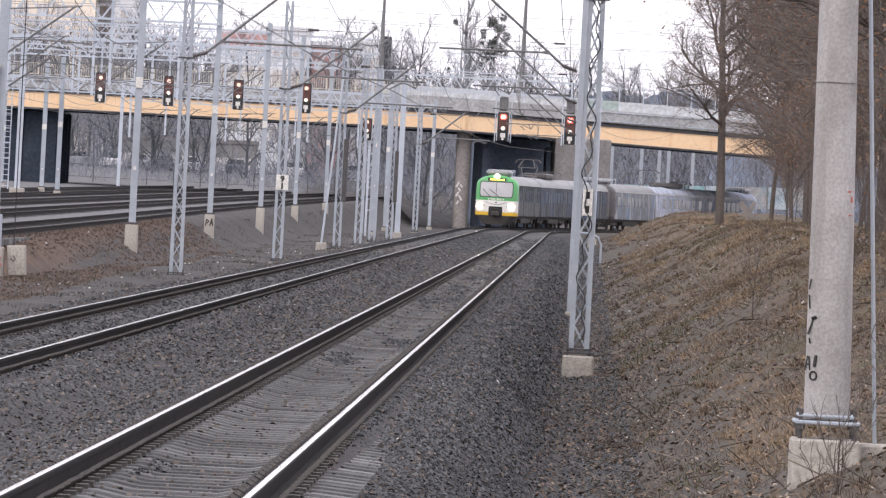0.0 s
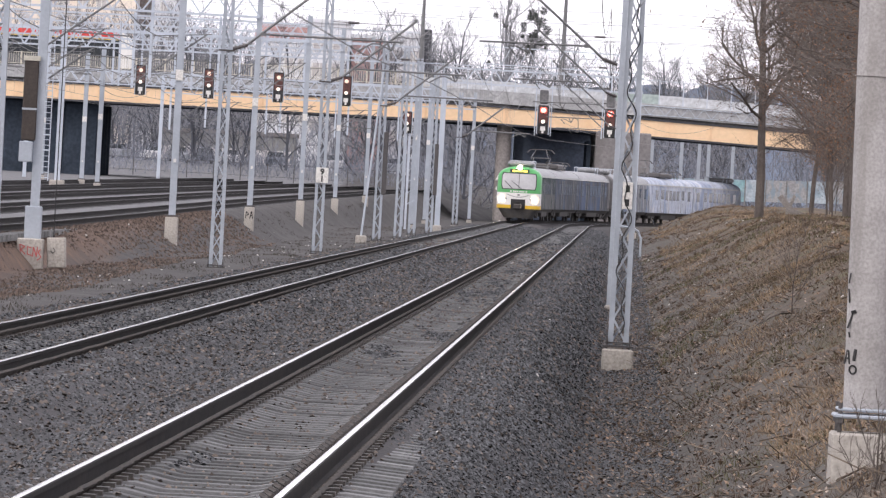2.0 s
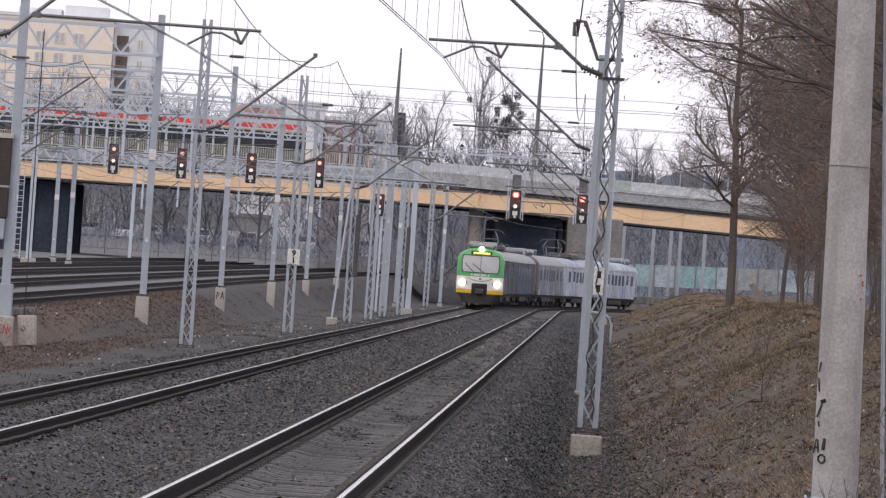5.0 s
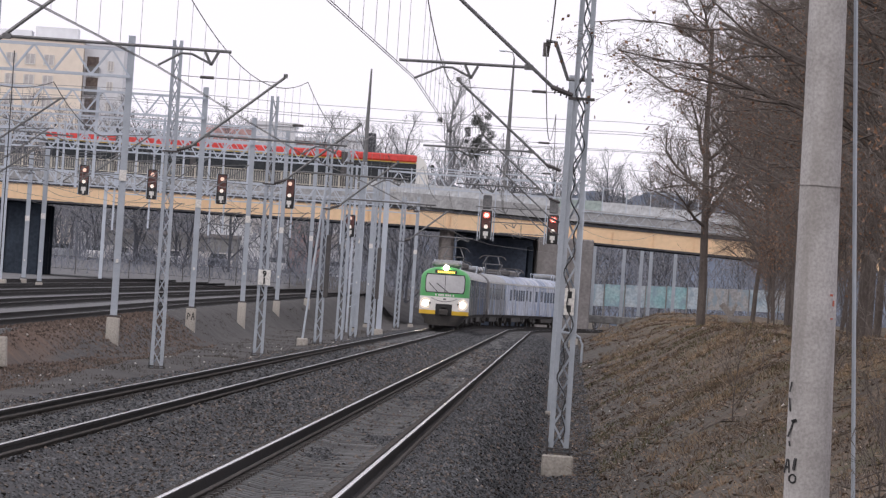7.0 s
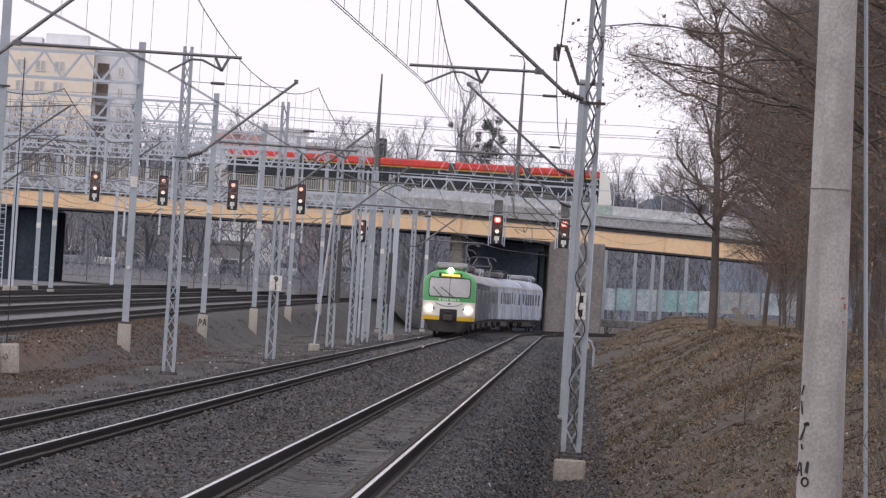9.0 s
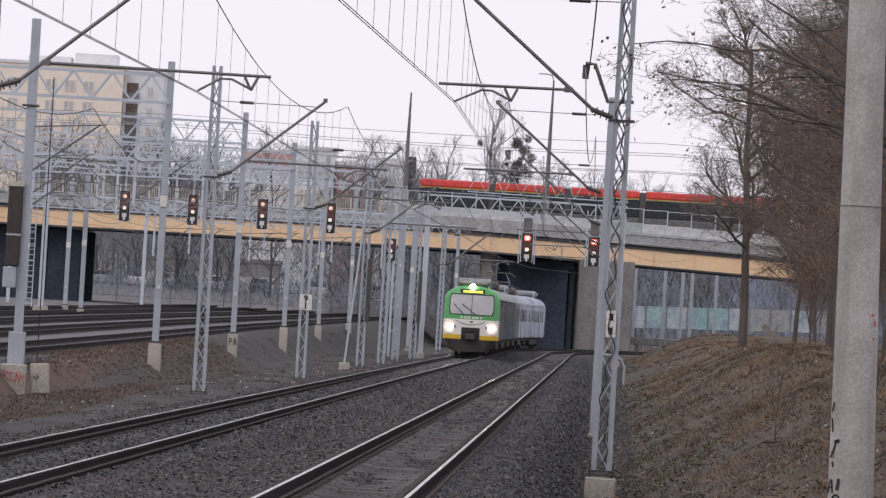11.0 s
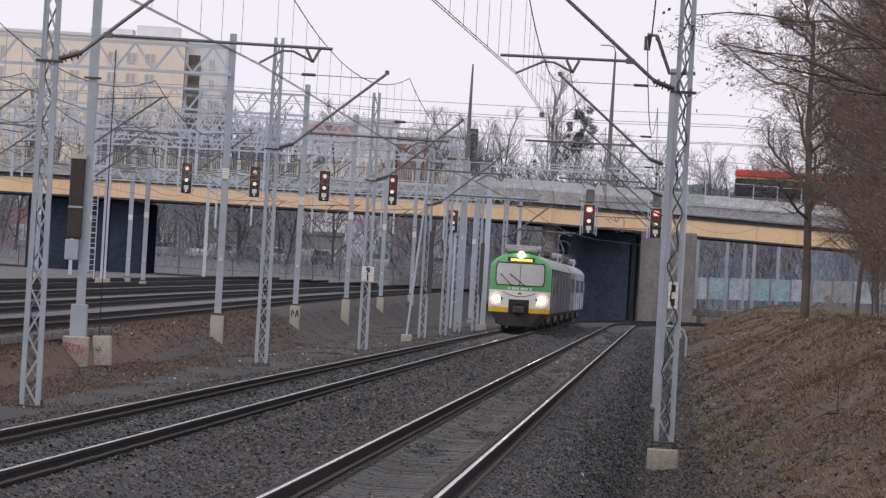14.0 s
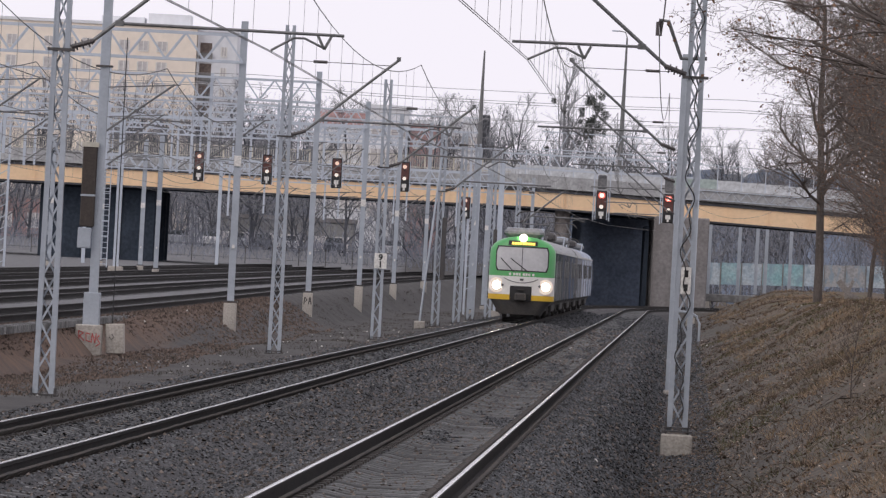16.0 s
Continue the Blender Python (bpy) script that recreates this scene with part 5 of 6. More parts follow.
# ---- trees ----
def twig_tree(seed, height, spread, levels, forks, trunk_r, up=0.25, min_r=0.006, lean=0.0, wide=0.0, gnarl=0.2, bare=0.25):
    """Trunk, limbs and twigs grown from the base up. Returns two shapes and the tips."""
    rng = random.Random(seed)
    wood, fine, tips = Shape(), Shape(), []

    def spike(p, e, r):
        d = (e - p).normalized()
        s1 = d.orthogonal().normalized() * r
        s2 = d.cross(s1)
        fine.add([p + s1, p - s1 * 0.5 + s2 * 0.87, p - s1 * 0.5 - s2 * 0.87, e], [(0, 1, 3), (1, 2, 3), (2, 0, 3)])

    def grow(p, d, length, r, lev):
        pts = [p]
        if lev >= 3:
            # a fine twig: a slim three-sided spike, bent once where it still forks
            d = (d + Vector((rng.uniform(-1, 1), rng.uniform(-1, 1), rng.uniform(-1, 1))) * (0.15 + gnarl)).normalized()
            r = max(r, min_r)
            mid = p + d * length * 0.5
            if lev < levels:
                d = (d + Vector((rng.uniform(-1, 1), rng.uniform(-1, 1), rng.uniform(-0.8, 1))) * gnarl * 1.2).normalized()
                e = mid + d * length * 0.5
                spike(p, mid.lerp(e, 0.12), r)
                spike(p.lerp(mid, 0.85), e, r * 0.8)
            else:
                e = p + d * length
                spike(p, e, r)
                tips.append(e)
                return
            pts = [p, mid, e]
        n = 2 if lev >= 3 else (4 if lev else 6)
        for _ in range(n if lev < 3 else 0):
            d = (d + Vector((rng.uniform(-1, 1), rng.uniform(-1, 1), rng.uniform(-0.7, 1) * 0.8 + up * 0.5)) * (0.10 if lev == 0 else gnarl)).normalized()
            p = p + d * (length / n)
            pts.append(p)
        r2 = max(min_r * 0.6, r * (0.5 if lev else 0.4))
        if lev < 3:
            wood.tube(pts, r, 7 if lev == 0 else (5 if lev == 1 else 4), r2)
        k = forks[lev]
        for i in range(k):
            q = (bare if lev == 0 else 0.15) + ((1.05 - bare) if lev == 0 else 0.85) * (i + rng.random()) / k
            q = min(q, 0.999)
            j = min(int(q * n), n - 1)
            base = pts[j].lerp(pts[j + 1], q * n - j)
            a = rng.uniform(0, 2 * math.pi)
            side = Vector((math.cos(a), math.sin(a), 0))
            side = (side - side.dot(d) * d).normalized()
            ang = rng.uniform(0.45, 1.05) if lev else rng.uniform(0.5, 1.15) + wide
            nd = (d * math.cos(ang) + side * math.sin(ang) + Vector((0, 0, up * 0.6))).normalized()
            nl = length * rng.uniform(0.42, 0.68) * (spread if lev == 0 else 1.0) * (1.15 - 0.5 * q)
            grow(base, nd, nl, max(min_r, r * (1 - 0.5 * q) * rng.uniform(0.42, 0.6)), lev + 1)

    grow(Vector((0, 0, -0.2)), Vector((lean, 0, 1)).normalized(), height, trunk_r, 0)
    return wood, fine, tips


def tree_thing(name, shapes, m, mats, label, leaf=None, group="trees"):
    t = thing(name, m, label, "tree", group)
    part("trunk", mesh_of("trunk", shapes[0], mats[0], True), mats[0], t)["kind"] = "stuff"
    part("crown", mesh_of("crown", shapes[1], mats[1]), mats[1], t)["kind"] = "stuff"
    if leaf:
        rng = random.Random(leaf)
        v, f = [], []
        for p in shapes[2]:
            # the leaves hang on in clumps
            if rng.random() < (0.55 if noise.noise(p * 0.55) > 0.22 else 0.05):
                for _ in range(2):
                    c = p + Vector((rng.gauss(0, 0.12), rng.gauss(0, 0.12), rng.gauss(0, 0.12)))
                    a, e = Vector((rng.gauss(0, 1), rng.gauss(0, 1), rng.gauss(0, 1))).normalized() * 0.034, Vector((rng.gauss(0, 1), rng.gauss(0, 1), rng.gauss(0, 1))).normalized() * 0.026
                    k = len(v)
                    v += [c - a, c + e, c + a, c - e]
                    f.append((k, k + 1, k + 2, k + 3))
        soup("dry_leaves", v, f, DEADLEAF, "brown dry leaves still on the twigs", "", t)
    return t


WOODS = [twig_tree(11, 10.5, 0.8, 5, (16, 8, 6, 4, 3), 0.13, up=0.1, min_r=0.005, wide=0.15, gnarl=0.3), twig_tree(23, 12.0, 0.74, 5, (17, 8, 6, 4, 3), 0.125, up=0.03, min_r=0.005, wide=0.2, gnarl=0.32),
         twig_tree(37, 8.5, 0.85, 5, (16, 8, 6, 4, 3), 0.1, up=0.14, min_r=0.005, wide=0.1, gnarl=0.28)]
first = []
rng = random.Random(5)
spots = []
for i in range(36):
    y = 98 * (460 / 98) ** (i / 35) + rng.uniform(-3, 3)
    near = max(0.0, min(1.0, (230 - y) / 80))
    edge = ((0.0425 if i % 4 == 0 else 0.0462) + (0.0135 if i % 4 == 0 else 0.0115) * near) * y + rng.uniform(1.1, 3.2) + (1.8 if i % 3 == 2 else 0)
    spots.append((edge, y))
# deeper rows of the wood
for i in range(22):
    y = 92 * (300 / 92) ** (i / 21) + rng.uniform(-3, 3)
    spots.append((0.064 * y + 1.0 + rng.uniform(0.0, 3.5), y))
for i, (x, y) in enumerate(spots):
    k = i % 3
    m = pose(x, y, ground_at(x, y) - 0.1, rng.uniform(-5, 5), rng.uniform(-6, 4), rng.uniform(0, 360))
    if i < 3:
        first.append(tree_thing("bare_tree", WOODS[k], m, (BARK, TWIG), "bare winter tree with some brown leaves on the bank", leaf=(71 + k)))
    else:
        copy_thing(first[k], m)
# a tree that stands by itself on the crest of the bank
LONE = twig_tree(61, 13.0, 0.56, 5, (19, 9, 7, 5, 3), 0.21, up=0.1, min_r=0.0075, wide=0.15, gnarl=0.3, bare=0.3)
tree_thing("bare_tree", LONE, pose(11.65, 300.0, ground_at(11.65, 300.0) - 0.1), (BARK, TWIG), "bare tree with a dark straight trunk and rusty leaf clumps", leaf=83)
# broken boards leaning beside it
bd = thing("broken_boards", pose(13.2, 305.0, ground_at(13.2, 305.0)), "weathered broken boards leaning at the edge of the wood", "boards")
part("board", Shape().bar((-0.5, 0, 0.95), (0.3, 0, 0.0), 0.26, 0.05, up=(0, 1, 0)), STICKGREY, bd)
part("board", Shape().bar((0.15, 0.1, 1.0), (-0.25, 0.1, 0.0), 0.14, 0.05, up=(0, 1, 0)), STICKGREY, bd)
part("board", Shape().bar((0.1, -0.1, 0.35), (1.0, -0.1, 0.02), 0.16, 0.05, up=(0, 1, 0)), STICKGREY, bd)
# dark understorey along the wood's edge
THICK = twig_tree(141, 3.6, 0.9, 4, (14, 6, 5, 4), 0.03, up=0.35, min_r=0.005)
tk = None
for i in range(34):
    y = 85 * (400 / 85) ** (i / 33) + rng.uniform(-2, 2)
    x = (0.047 + 0.012 * max(0.0, min(1.0, (220 - y) / 80))) * y + rng.uniform(0.2, 3.4)
    m = pose(x, y, ground_at(x, y) - 0.1, rng.uniform(-8, 8), rng.uniform(-8, 8), rng.uniform(0, 360))
    if tk is None:
        tk = tree_thing("thicket_bush", THICK, m, (BARK, TWIG), "dense leafless bush at the edge of the wood", leaf=99, group="thicket")
    else:
        copy_thing(tk, m)

# far woods behind the bridge, their twigs paled for haze
FARW = [twig_tree(51, 17.0, 0.5, 4, (15, 6, 4, 3), 0.17, min_r=0.014, up=0.3), twig_tree(67, 14.0, 0.6, 4, (15, 6, 5, 4), 0.15, min_r=0.014, up=0.3)]
ff = []
for i in range(90):
    y = rng.uniform(650, 880)
    x = rng.uniform(-62, 42) * y / 700
    if 1.5 < x < 12 and y < 690:
        x -= 14
    if 12 < x < 30 and y < 700:
        y += 60
    m = pose(x, y, -2.5 - rng.uniform(0, 3.5) + (2.5 if x < -5 else -2.0), 0, 0, rng.uniform(0, 360))
    if i < 2:
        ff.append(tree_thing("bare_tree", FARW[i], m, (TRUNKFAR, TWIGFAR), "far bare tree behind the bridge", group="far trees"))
    else:
        copy_thing(ff[i % 2], m)
for i in range(120):
    y = rng.uniform(800, 890)
    x = (-46 + 72 * (i + rng.random()) / 120) * y / 700
    copy_thing(ff[i % 2], pose(x, y, rng.uniform(-0.5, 3.4) - (1.5 if x > -4 else 0.0), 0, 0, rng.uniform(0, 360)))
# brushwood that closes the view under the bridge, haze put into its colour
rs = np.random.RandomState(8)
n = 15000
bx, by = rs.uniform(-75, 55, n), rs.uniform(700, 790, n)
keepb = ~((bx > 0) & (bx < 13) & (by < 700))
bx, by = bx[keepb], by[keepb]
n = len(bx)
bz = rs.uniform(-0.5, 1, n) + 8.5 * rs.rand(n) ** 1.4
bl = rs.uniform(0.8, 2.6, n)
ba = rs.normal(0, 0.5, n)
bw = rs.uniform(0.02, 0.06, n)
V = np.stack([np.stack([bx - bw, by, bz], -1), np.stack([bx + bw, by, bz], -1), np.stack([bx + np.sin(ba) * bl, by + 0.3, bz + np.cos(ba) * bl], -1)], 1).reshape(-1, 3)
soup("brushwood", V, np.arange(3 * n).reshape(-1, 3), BRUSH, "dense brushwood behind the bridge, coloured blue-grey for haze", "brushwood")
n = 9000
bx, by = rs.uniform(-70, -2, n), rs.uniform(640, 700, n)
bz = ground_z(bx, by) + 1.6 * rs.rand(n) ** 2
bl = rs.uniform(0.3, 1.1, n)
ba = rs.normal(0, 0.6, n)
bw = rs.uniform(0.015, 0.04, n)
V = np.stack([np.stack([bx - bw, by, bz], -1), np.stack([bx + bw, by, bz], -1), np.stack([bx + np.sin(ba) * bl, by + 0.2, bz + np.cos(ba) * bl], -1)], 1).reshape(-1, 3)
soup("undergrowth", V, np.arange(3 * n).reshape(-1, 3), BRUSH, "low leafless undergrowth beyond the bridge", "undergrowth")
# a far wooded skyline, with the haze put into its blue-grey colour
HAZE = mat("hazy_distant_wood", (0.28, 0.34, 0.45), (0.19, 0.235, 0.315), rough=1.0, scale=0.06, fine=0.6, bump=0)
sk = Shape()
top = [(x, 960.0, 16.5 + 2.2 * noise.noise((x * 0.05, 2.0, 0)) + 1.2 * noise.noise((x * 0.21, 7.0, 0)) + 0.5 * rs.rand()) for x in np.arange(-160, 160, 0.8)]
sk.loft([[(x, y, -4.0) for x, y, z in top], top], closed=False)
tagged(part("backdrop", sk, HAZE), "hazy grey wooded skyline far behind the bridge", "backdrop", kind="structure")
# poplar with mistletoe
pop = twig_tree(90, 20.5, 0.42, 4, (14, 7, 5, 3), 0.22, up=0.6, min_r=0.014)
for seed, tilt in ((92, -0.13), (95, 0.12), (97, -0.06)):
    more = twig_tree(seed, 17.5, 0.36, 4, (11, 6, 5, 3), 0.16, up=0.6, min_r=0.014, lean=tilt)
    for have, got in zip(pop[:2], more[:2]):
        have.add(got.v, got.f)
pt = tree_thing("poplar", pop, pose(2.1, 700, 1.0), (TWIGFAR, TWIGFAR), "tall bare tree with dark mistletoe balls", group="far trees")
for i in range(26):
    c = Vector((rng.gauss(1.9, 0.7), rng.uniform(-1, 1), rng.uniform(14.0, 19.5))) if i % 5 < 3 else Vector((rng.uniform(-2.6, 2.0), rng.uniform(-1, 1), rng.uniform(13.0, 19.0)))
    s = Shape()
    rr = rng.uniform(0.25, 0.5) * (1.4 if c.x > 1.2 else 0.8)
    for _ in range(150):
        d = Vector((rng.gauss(0, 1), rng.gauss(0, 1), rng.gauss(0, 1))).normalized()
        e = d.orthogonal().normalized() * 0.03
        d = d * rng.uniform(0.6, 1.15)
        s.add([c + d * rr * 0.15, c + d * rr + e, c + d * rr * 1.05 - e], [(0, 1, 2)])
    part("mistletoe", s, MISTLE, pt, "dark ball of mistletoe")


# ---- town behind the bridge ----
CREAM = mat("cream_render", (0.86, 0.77, 0.66), (0.80, 0.71, 0.61), rough=0.8, scale=0.1, fine=1, bump=0, grain=0.15)
PALE = mat("pale_grey_render", (0.74, 0.75, 0.77), (0.66, 0.67, 0.70), rough=0.8, scale=0.1, fine=1, bump=0, grain=0.2)
LOGGIA = mat("shaded_loggia_brown", (0.2, 0.16, 0.14), (0.14, 0.115, 0.105), rough=0.9, scale=0.4, fine=3, bump=0)
# windows and red walls are paled to imitate distance haze
FARGLASS = mat("hazed_far_window", (0.58, 0.55, 0.54), (0.46, 0.44, 0.44), rough=0.3, scale=0.3, fine=2, bump=0)
BRICKRED = mat("dull_red_wall", (0.42, 0.27, 0.25), (0.36, 0.23, 0.22), rough=0.85, scale=0.2, fine=2, bump=0)


def block(name, x0, x1, y, z1, depth, wall, label, floors, cols, z0=0.5, win=(1.6, 1.5), paired=False, shift=0.0):
    t = thing(name, pose((x0 + x1) / 2, y, z0), label, "building", "town buildings")
    w, h = x1 - x0, z1 - z0
    part("wall", Shape().box((0, depth / 2, h / 2), (w, depth, h)), wall, t)
    part("roof", Shape().box((0, depth / 2, h + 0.2), (w + 0.4, depth + 0.4, 0.4)), PALE if z1 > 10 else ABUT, t)
    wm = mesh_of("window", Shape().box((0, -0.02, 0), (win[0], 0.1, win[1])), FARGLASS)
    fm = mesh_of("window_frame", Shape().bar((-win[0] / 2, -0.08, -win[1] / 2), (-win[0] / 2, -0.08, win[1] / 2), 0.14).bar((win[0] / 2, -0.08, -win[1] / 2), (win[0] / 2, -0.08, win[1] / 2), 0.14).bar((0, -0.08, -win[1] / 2), (0, -0.08, win[1] / 2), 0.12).bar((-win[0] / 2, -0.08, -win[1] / 2), (win[0] / 2, -0.08, -win[1] / 2), 0.14), WHITE)
    step = 2.65 if depth == 14 else 2.9
    for i in range(floors):
        for j in range(cols):
            if paired and j % 4 == 3:
                continue
            o = part("window", wm, GLASS, t)
            o.matrix_basis = pose(shift * 1.5 + (w / 2 - 4.35 - 2.4 * j if paired else -w / 2 + w * (j + 0.5) / cols), 0, h - (2.5 if depth == 14 else 2.2) - step * i)
            part("window_frame", fm, WHITE, o)
    return t


b = block("apartment_block", -73.9, -45.8, 900, 30.9, 14, CREAM, "cream rendered apartment block with white-framed windows", 6, 11, win=(1.25, 1.3), paired=True)
part("roof_house", Shape().box((10.3, 6, 31.3), (5.4, 6, 1.8)), PALE, b)
part("roof_house", Shape().box((4.3, 7, 31.0), (5.5, 6, 1.3)), PALE, b)
b = block("apartment_block", -45.75, -40.7, 902, 30.7, 14, PALE, "pale end of the apartment block with open balconies", 6, 1, win=(0.7, 1.2), shift=0.6)
for i in range(6):
    # no recess is built: its shade is put into a flat brown panel
    part("loggia", Shape().box((-1.4, -0.02, 27.9 - 2.65 * i), (1.5, 0.1, 1.7)), LOGGIA, b, "flat brown panel standing in for a dim recessed balcony")
    part("balcony", Shape().box((-1.4, -0.3, 27.0 - 2.65 * i), (1.7, 0.6, 0.95), 0.05), BRIDGECON, b)
lb = block("low_building", -25.6, -19.75, 762, 16.6, 12, PALE, "pale building with a dull red roof storey behind the bridge", 3, 4, win=(0.9, 1.1))
part("roof_storey", Shape().loft([[(-3.2, 0.1, 16.1), (3.2, 0.1, 16.1), (2.9, 1.6, 18.0), (-2.9, 1.6, 18.0)], [(-3.2, 12, 16.1), (3.2, 12, 16.1), (2.9, 11, 18.0), (-2.9, 11, 18.0)]]), BRICKRED, lb, "sloped dull red roof")
block("low_building", -15.2, -12.0, 761, 17.5, 9, BRICKRED, "small dull red building behind the bridge", 3, 2, win=(0.8, 0.9))
block("office_building", -19.6, -15.4, 760, 18.9, 10, PALE, "white-grey office block behind the bridge", 4, 2)
o = block("office_building", -10.9, -7.9, 765, 17.9, 10, PALE, "white-grey office block behind the bridge", 4, 3)
part("side_wing", Shape().box((2.1, 4, 9.3), (1.1, 7, 18.2)), GIRDERDARK, o, "dark blue-grey side wing")
block("low_building", -70, -44, 720, 7.0, 10, BRICKRED, "dull red building seen under the bridge", 2, 8, z0=0.6)
block("low_building", -34, -20, 730, 6.2, 10, BRIDGECON, "dull grey building seen under the bridge", 2, 6, z0=0.6)


def parked_car(x, y, z, color, turn):
    t = thing("parked_car", pose(x, y, z, 0, 0, turn), "small parked car behind the bridge", "car", "parked cars")
    body = Shape()
    rings = []
    for q, zt, w in ((-2.1, 0.75, 0.75), (-1.9, 0.95, 0.84), (-1.2, 1.0, 0.86), (1.1, 0.98, 0.86), (1.9, 0.85, 0.82), (2.1, 0.6, 0.74)):
        rings.append([(q, -w, 0.25), (q, w, 0.25), (q, w, zt), (q, -w, zt)])
    part("body", body.loft(rings), color, t)
    cab = Shape().loft([[(q, -w, 0.95), (q, w, 0.95), (q * 0.96, w * 0.86, zt), (q * 0.96, -w * 0.86, zt)] for q, zt, w in ((-1.7, 1.05, 0.78), (-1.2, 1.42, 0.8), (0.3, 1.45, 0.8), (1.1, 1.05, 0.78))])
    part("cabin", cab, GLASS, t)
    for sx in (-1.3, 1.3):
        for sy in (-0.8, 0.62):
            part("wheel", Shape().tube([(sx, sy, 0.31), (sx, sy + 0.18, 0.31)], 0.31, 12), BLACK, t)


CARPAINT = [mat("white_car_paint", (0.7, 0.7, 0.7), rough=0.3, bump=0), mat("silver_car_paint", (0.4, 0.42, 0.44), rough=0.3, metal=0.5, bump=0), mat("dark_car_paint", (0.06, 0.07, 0.09), rough=0.3, bump=0)]
for i, (x, y) in enumerate([(-32.6, 688), (-30.2, 690), (-27.6, 688), (-25.2, 692), (-36, 690), (-20.5, 686), (-15, 690), (-9, 692)]):
    parked_car(x, y, ground_at(x, y), CARPAINT[i % 3], 90 + rng.uniform(-12, 12))


# ---- loose stones, grass and litter ----
def scatter(n, xr, yr, seed, fade=1.0):
    r = np.random.RandomState(seed)
    # closer rows are denser, as they are seen closer
    y = yr[0] * (yr[1] / yr[0]) ** r.rand(n)
    d = xr[0] + (xr[1] - xr[0]) * r.rand(n) ** fade
    x = axis_x(y) + d
    return x, y, ground_z(x, y), d, r


def stones(n, xr, yr, size, seed, lift=0.0, fade=1.0):
    x, y, z, d, r = scatter(n, xr, yr, seed, fade)
    base = np.array([(1, 0, -0.3), (-1, 0, -0.3), (0, 1, -0.3), (0, -1, -0.3), (0, 0, 1)], float)
    tri = np.array([(0, 2, 4), (2, 1, 4), (1, 3, 4), (3, 0, 4)])
    s = size * (0.45 + 0.9 * r.rand(n) ** 1.6) * (0.8 + 0.35 * (y / 44.0 - 1).clip(0, 6))
    v = base[None] * (0.65 + 0.7 * r.rand(n, 5, 1)) * s[:, None, None]
    a = r.rand(n) * 6.283
    c, sn = np.cos(a)[:, None], np.sin(a)[:, None]
    t = (r.rand(n) - 0.5)[:, None] * 1.6
    vx, vy, vz = v[..., 0] * c - v[..., 1] * sn, v[..., 0] * sn + v[..., 1] * c, v[..., 2] * 0.75
    vy, vz = vy * np.cos(t) - vz * np.sin(t), vy * np.sin(t) + vz * np.cos(t)
    V = np.stack([vx + x[:, None], vy + y[:, None], vz + (z + lift)[:, None]], -1).reshape(-1, 3)
    F = (tri[None] + 5 * np.arange(n)[:, None, None]).reshape(-1, 3)
    return V, F


V, F = stones(145000, (0.85, 3.7), (44, 440), 0.023, 1, fade=1.3)
# sleeper ends peep out nearby, under an uneven edge of stones
core = V.reshape(-1, 5, 3).mean(1)
edge = np.array([noise.noise((b * 0.35, 4.0, 0.0)) + 0.6 * noise.noise((b * 1.7, a * 2.0, 2.0)) for a, b in core[:, :2]])
keepb = core[:, 0] - axis_x(core[:, 1]) > 0.85 + 0.42 * (1 - ((core[:, 1] - 50) / 18.0).clip(0, 1)) + 0.13 * edge
V, F = V.reshape(-1, 5, 3)[keepb].reshape(-1, 3), F[:4 * int(keepb.sum())]
soup("ballast_stones", V, F, BALLAST, "dark angular ballast stones on the track shoulder", "ballast")
V, F = stones(165000, (-7.4, -0.84), (44, 440), 0.023, 2)
# most of the second track's sleepers lie bare
core = V.reshape(-1, 5, 3).mean(1)
luck = np.random.RandomState(77).rand(len(core))
keepb = (np.abs(core[:, 0] - axis_x(core[:, 1]) + 4.2) > 0.83) | (luck < 0.12)
V, F = V.reshape(-1, 5, 3)[keepb].reshape(-1, 3), F[:4 * int(keepb.sum())]
soup("ballast_stones", V, F, BALLAST, "dark grey ballast stones between and beside the tracks", "ballast")
V, F = stones(42000, (-0.62, 0.7), (44, 400), 0.022, 3, 0.02)
# strewn in patches, thicker to one side and farther off
core = V.reshape(-1, 5, 3).mean(1)
heap = np.array([noise.noise((a * 1.6, b * 0.09, 1.0)) + 0.6 * noise.noise((a * 5.0, b * 0.6, 5.0)) for a, b in core[:, :2]])
keepb = heap + 0.0011 * core[:, 1] + 0.25 * (core[:, 0] - axis_x(core[:, 1])) > 0.5
V, F = V.reshape(-1, 5, 3)[keepb].reshape(-1, 3), F[:4 * int(keepb.sum())]
soup("ballast_stones", V, F, BALLAST, "small dark stones lying on the sleepers", "ballast")
V, F = stones(9000, (-4.9, -3.5), (70, 260), 0.026, 6, 0.02)
soup("ballast_stones", V, F, BALLAST, "dark stones strewn over the sleepers of the second track", "ballast")
RUSTSTONE = mat("rust_brown_ballast", (0.125, 0.092, 0.074), (0.08, 0.064, 0.055), rough=0.95, scale=0.5, fine=12, bump=0.2, vary=0.6)
r = np.random.RandomState(31)
n = 14000
sy = 125 * (300 / 125.0) ** r.rand(n)
sx = yard_x(sy) + 0.9 + 3.2 * r.rand(n) ** 1.3
ss = 0.02 + 0.05 * r.rand(n) * (sy / 200)
sz = ground_z(sx, sy)
a = r.rand(n) * 6.283
V = np.stack([np.stack([sx + np.cos(a + k * 2.09) * ss, sy + np.sin(a + k * 2.09) * ss, sz - 0.01], -1) for k in range(3)] + [np.stack([sx, sy, sz + ss * 0.9], -1)], 1).reshape(-1, 3)
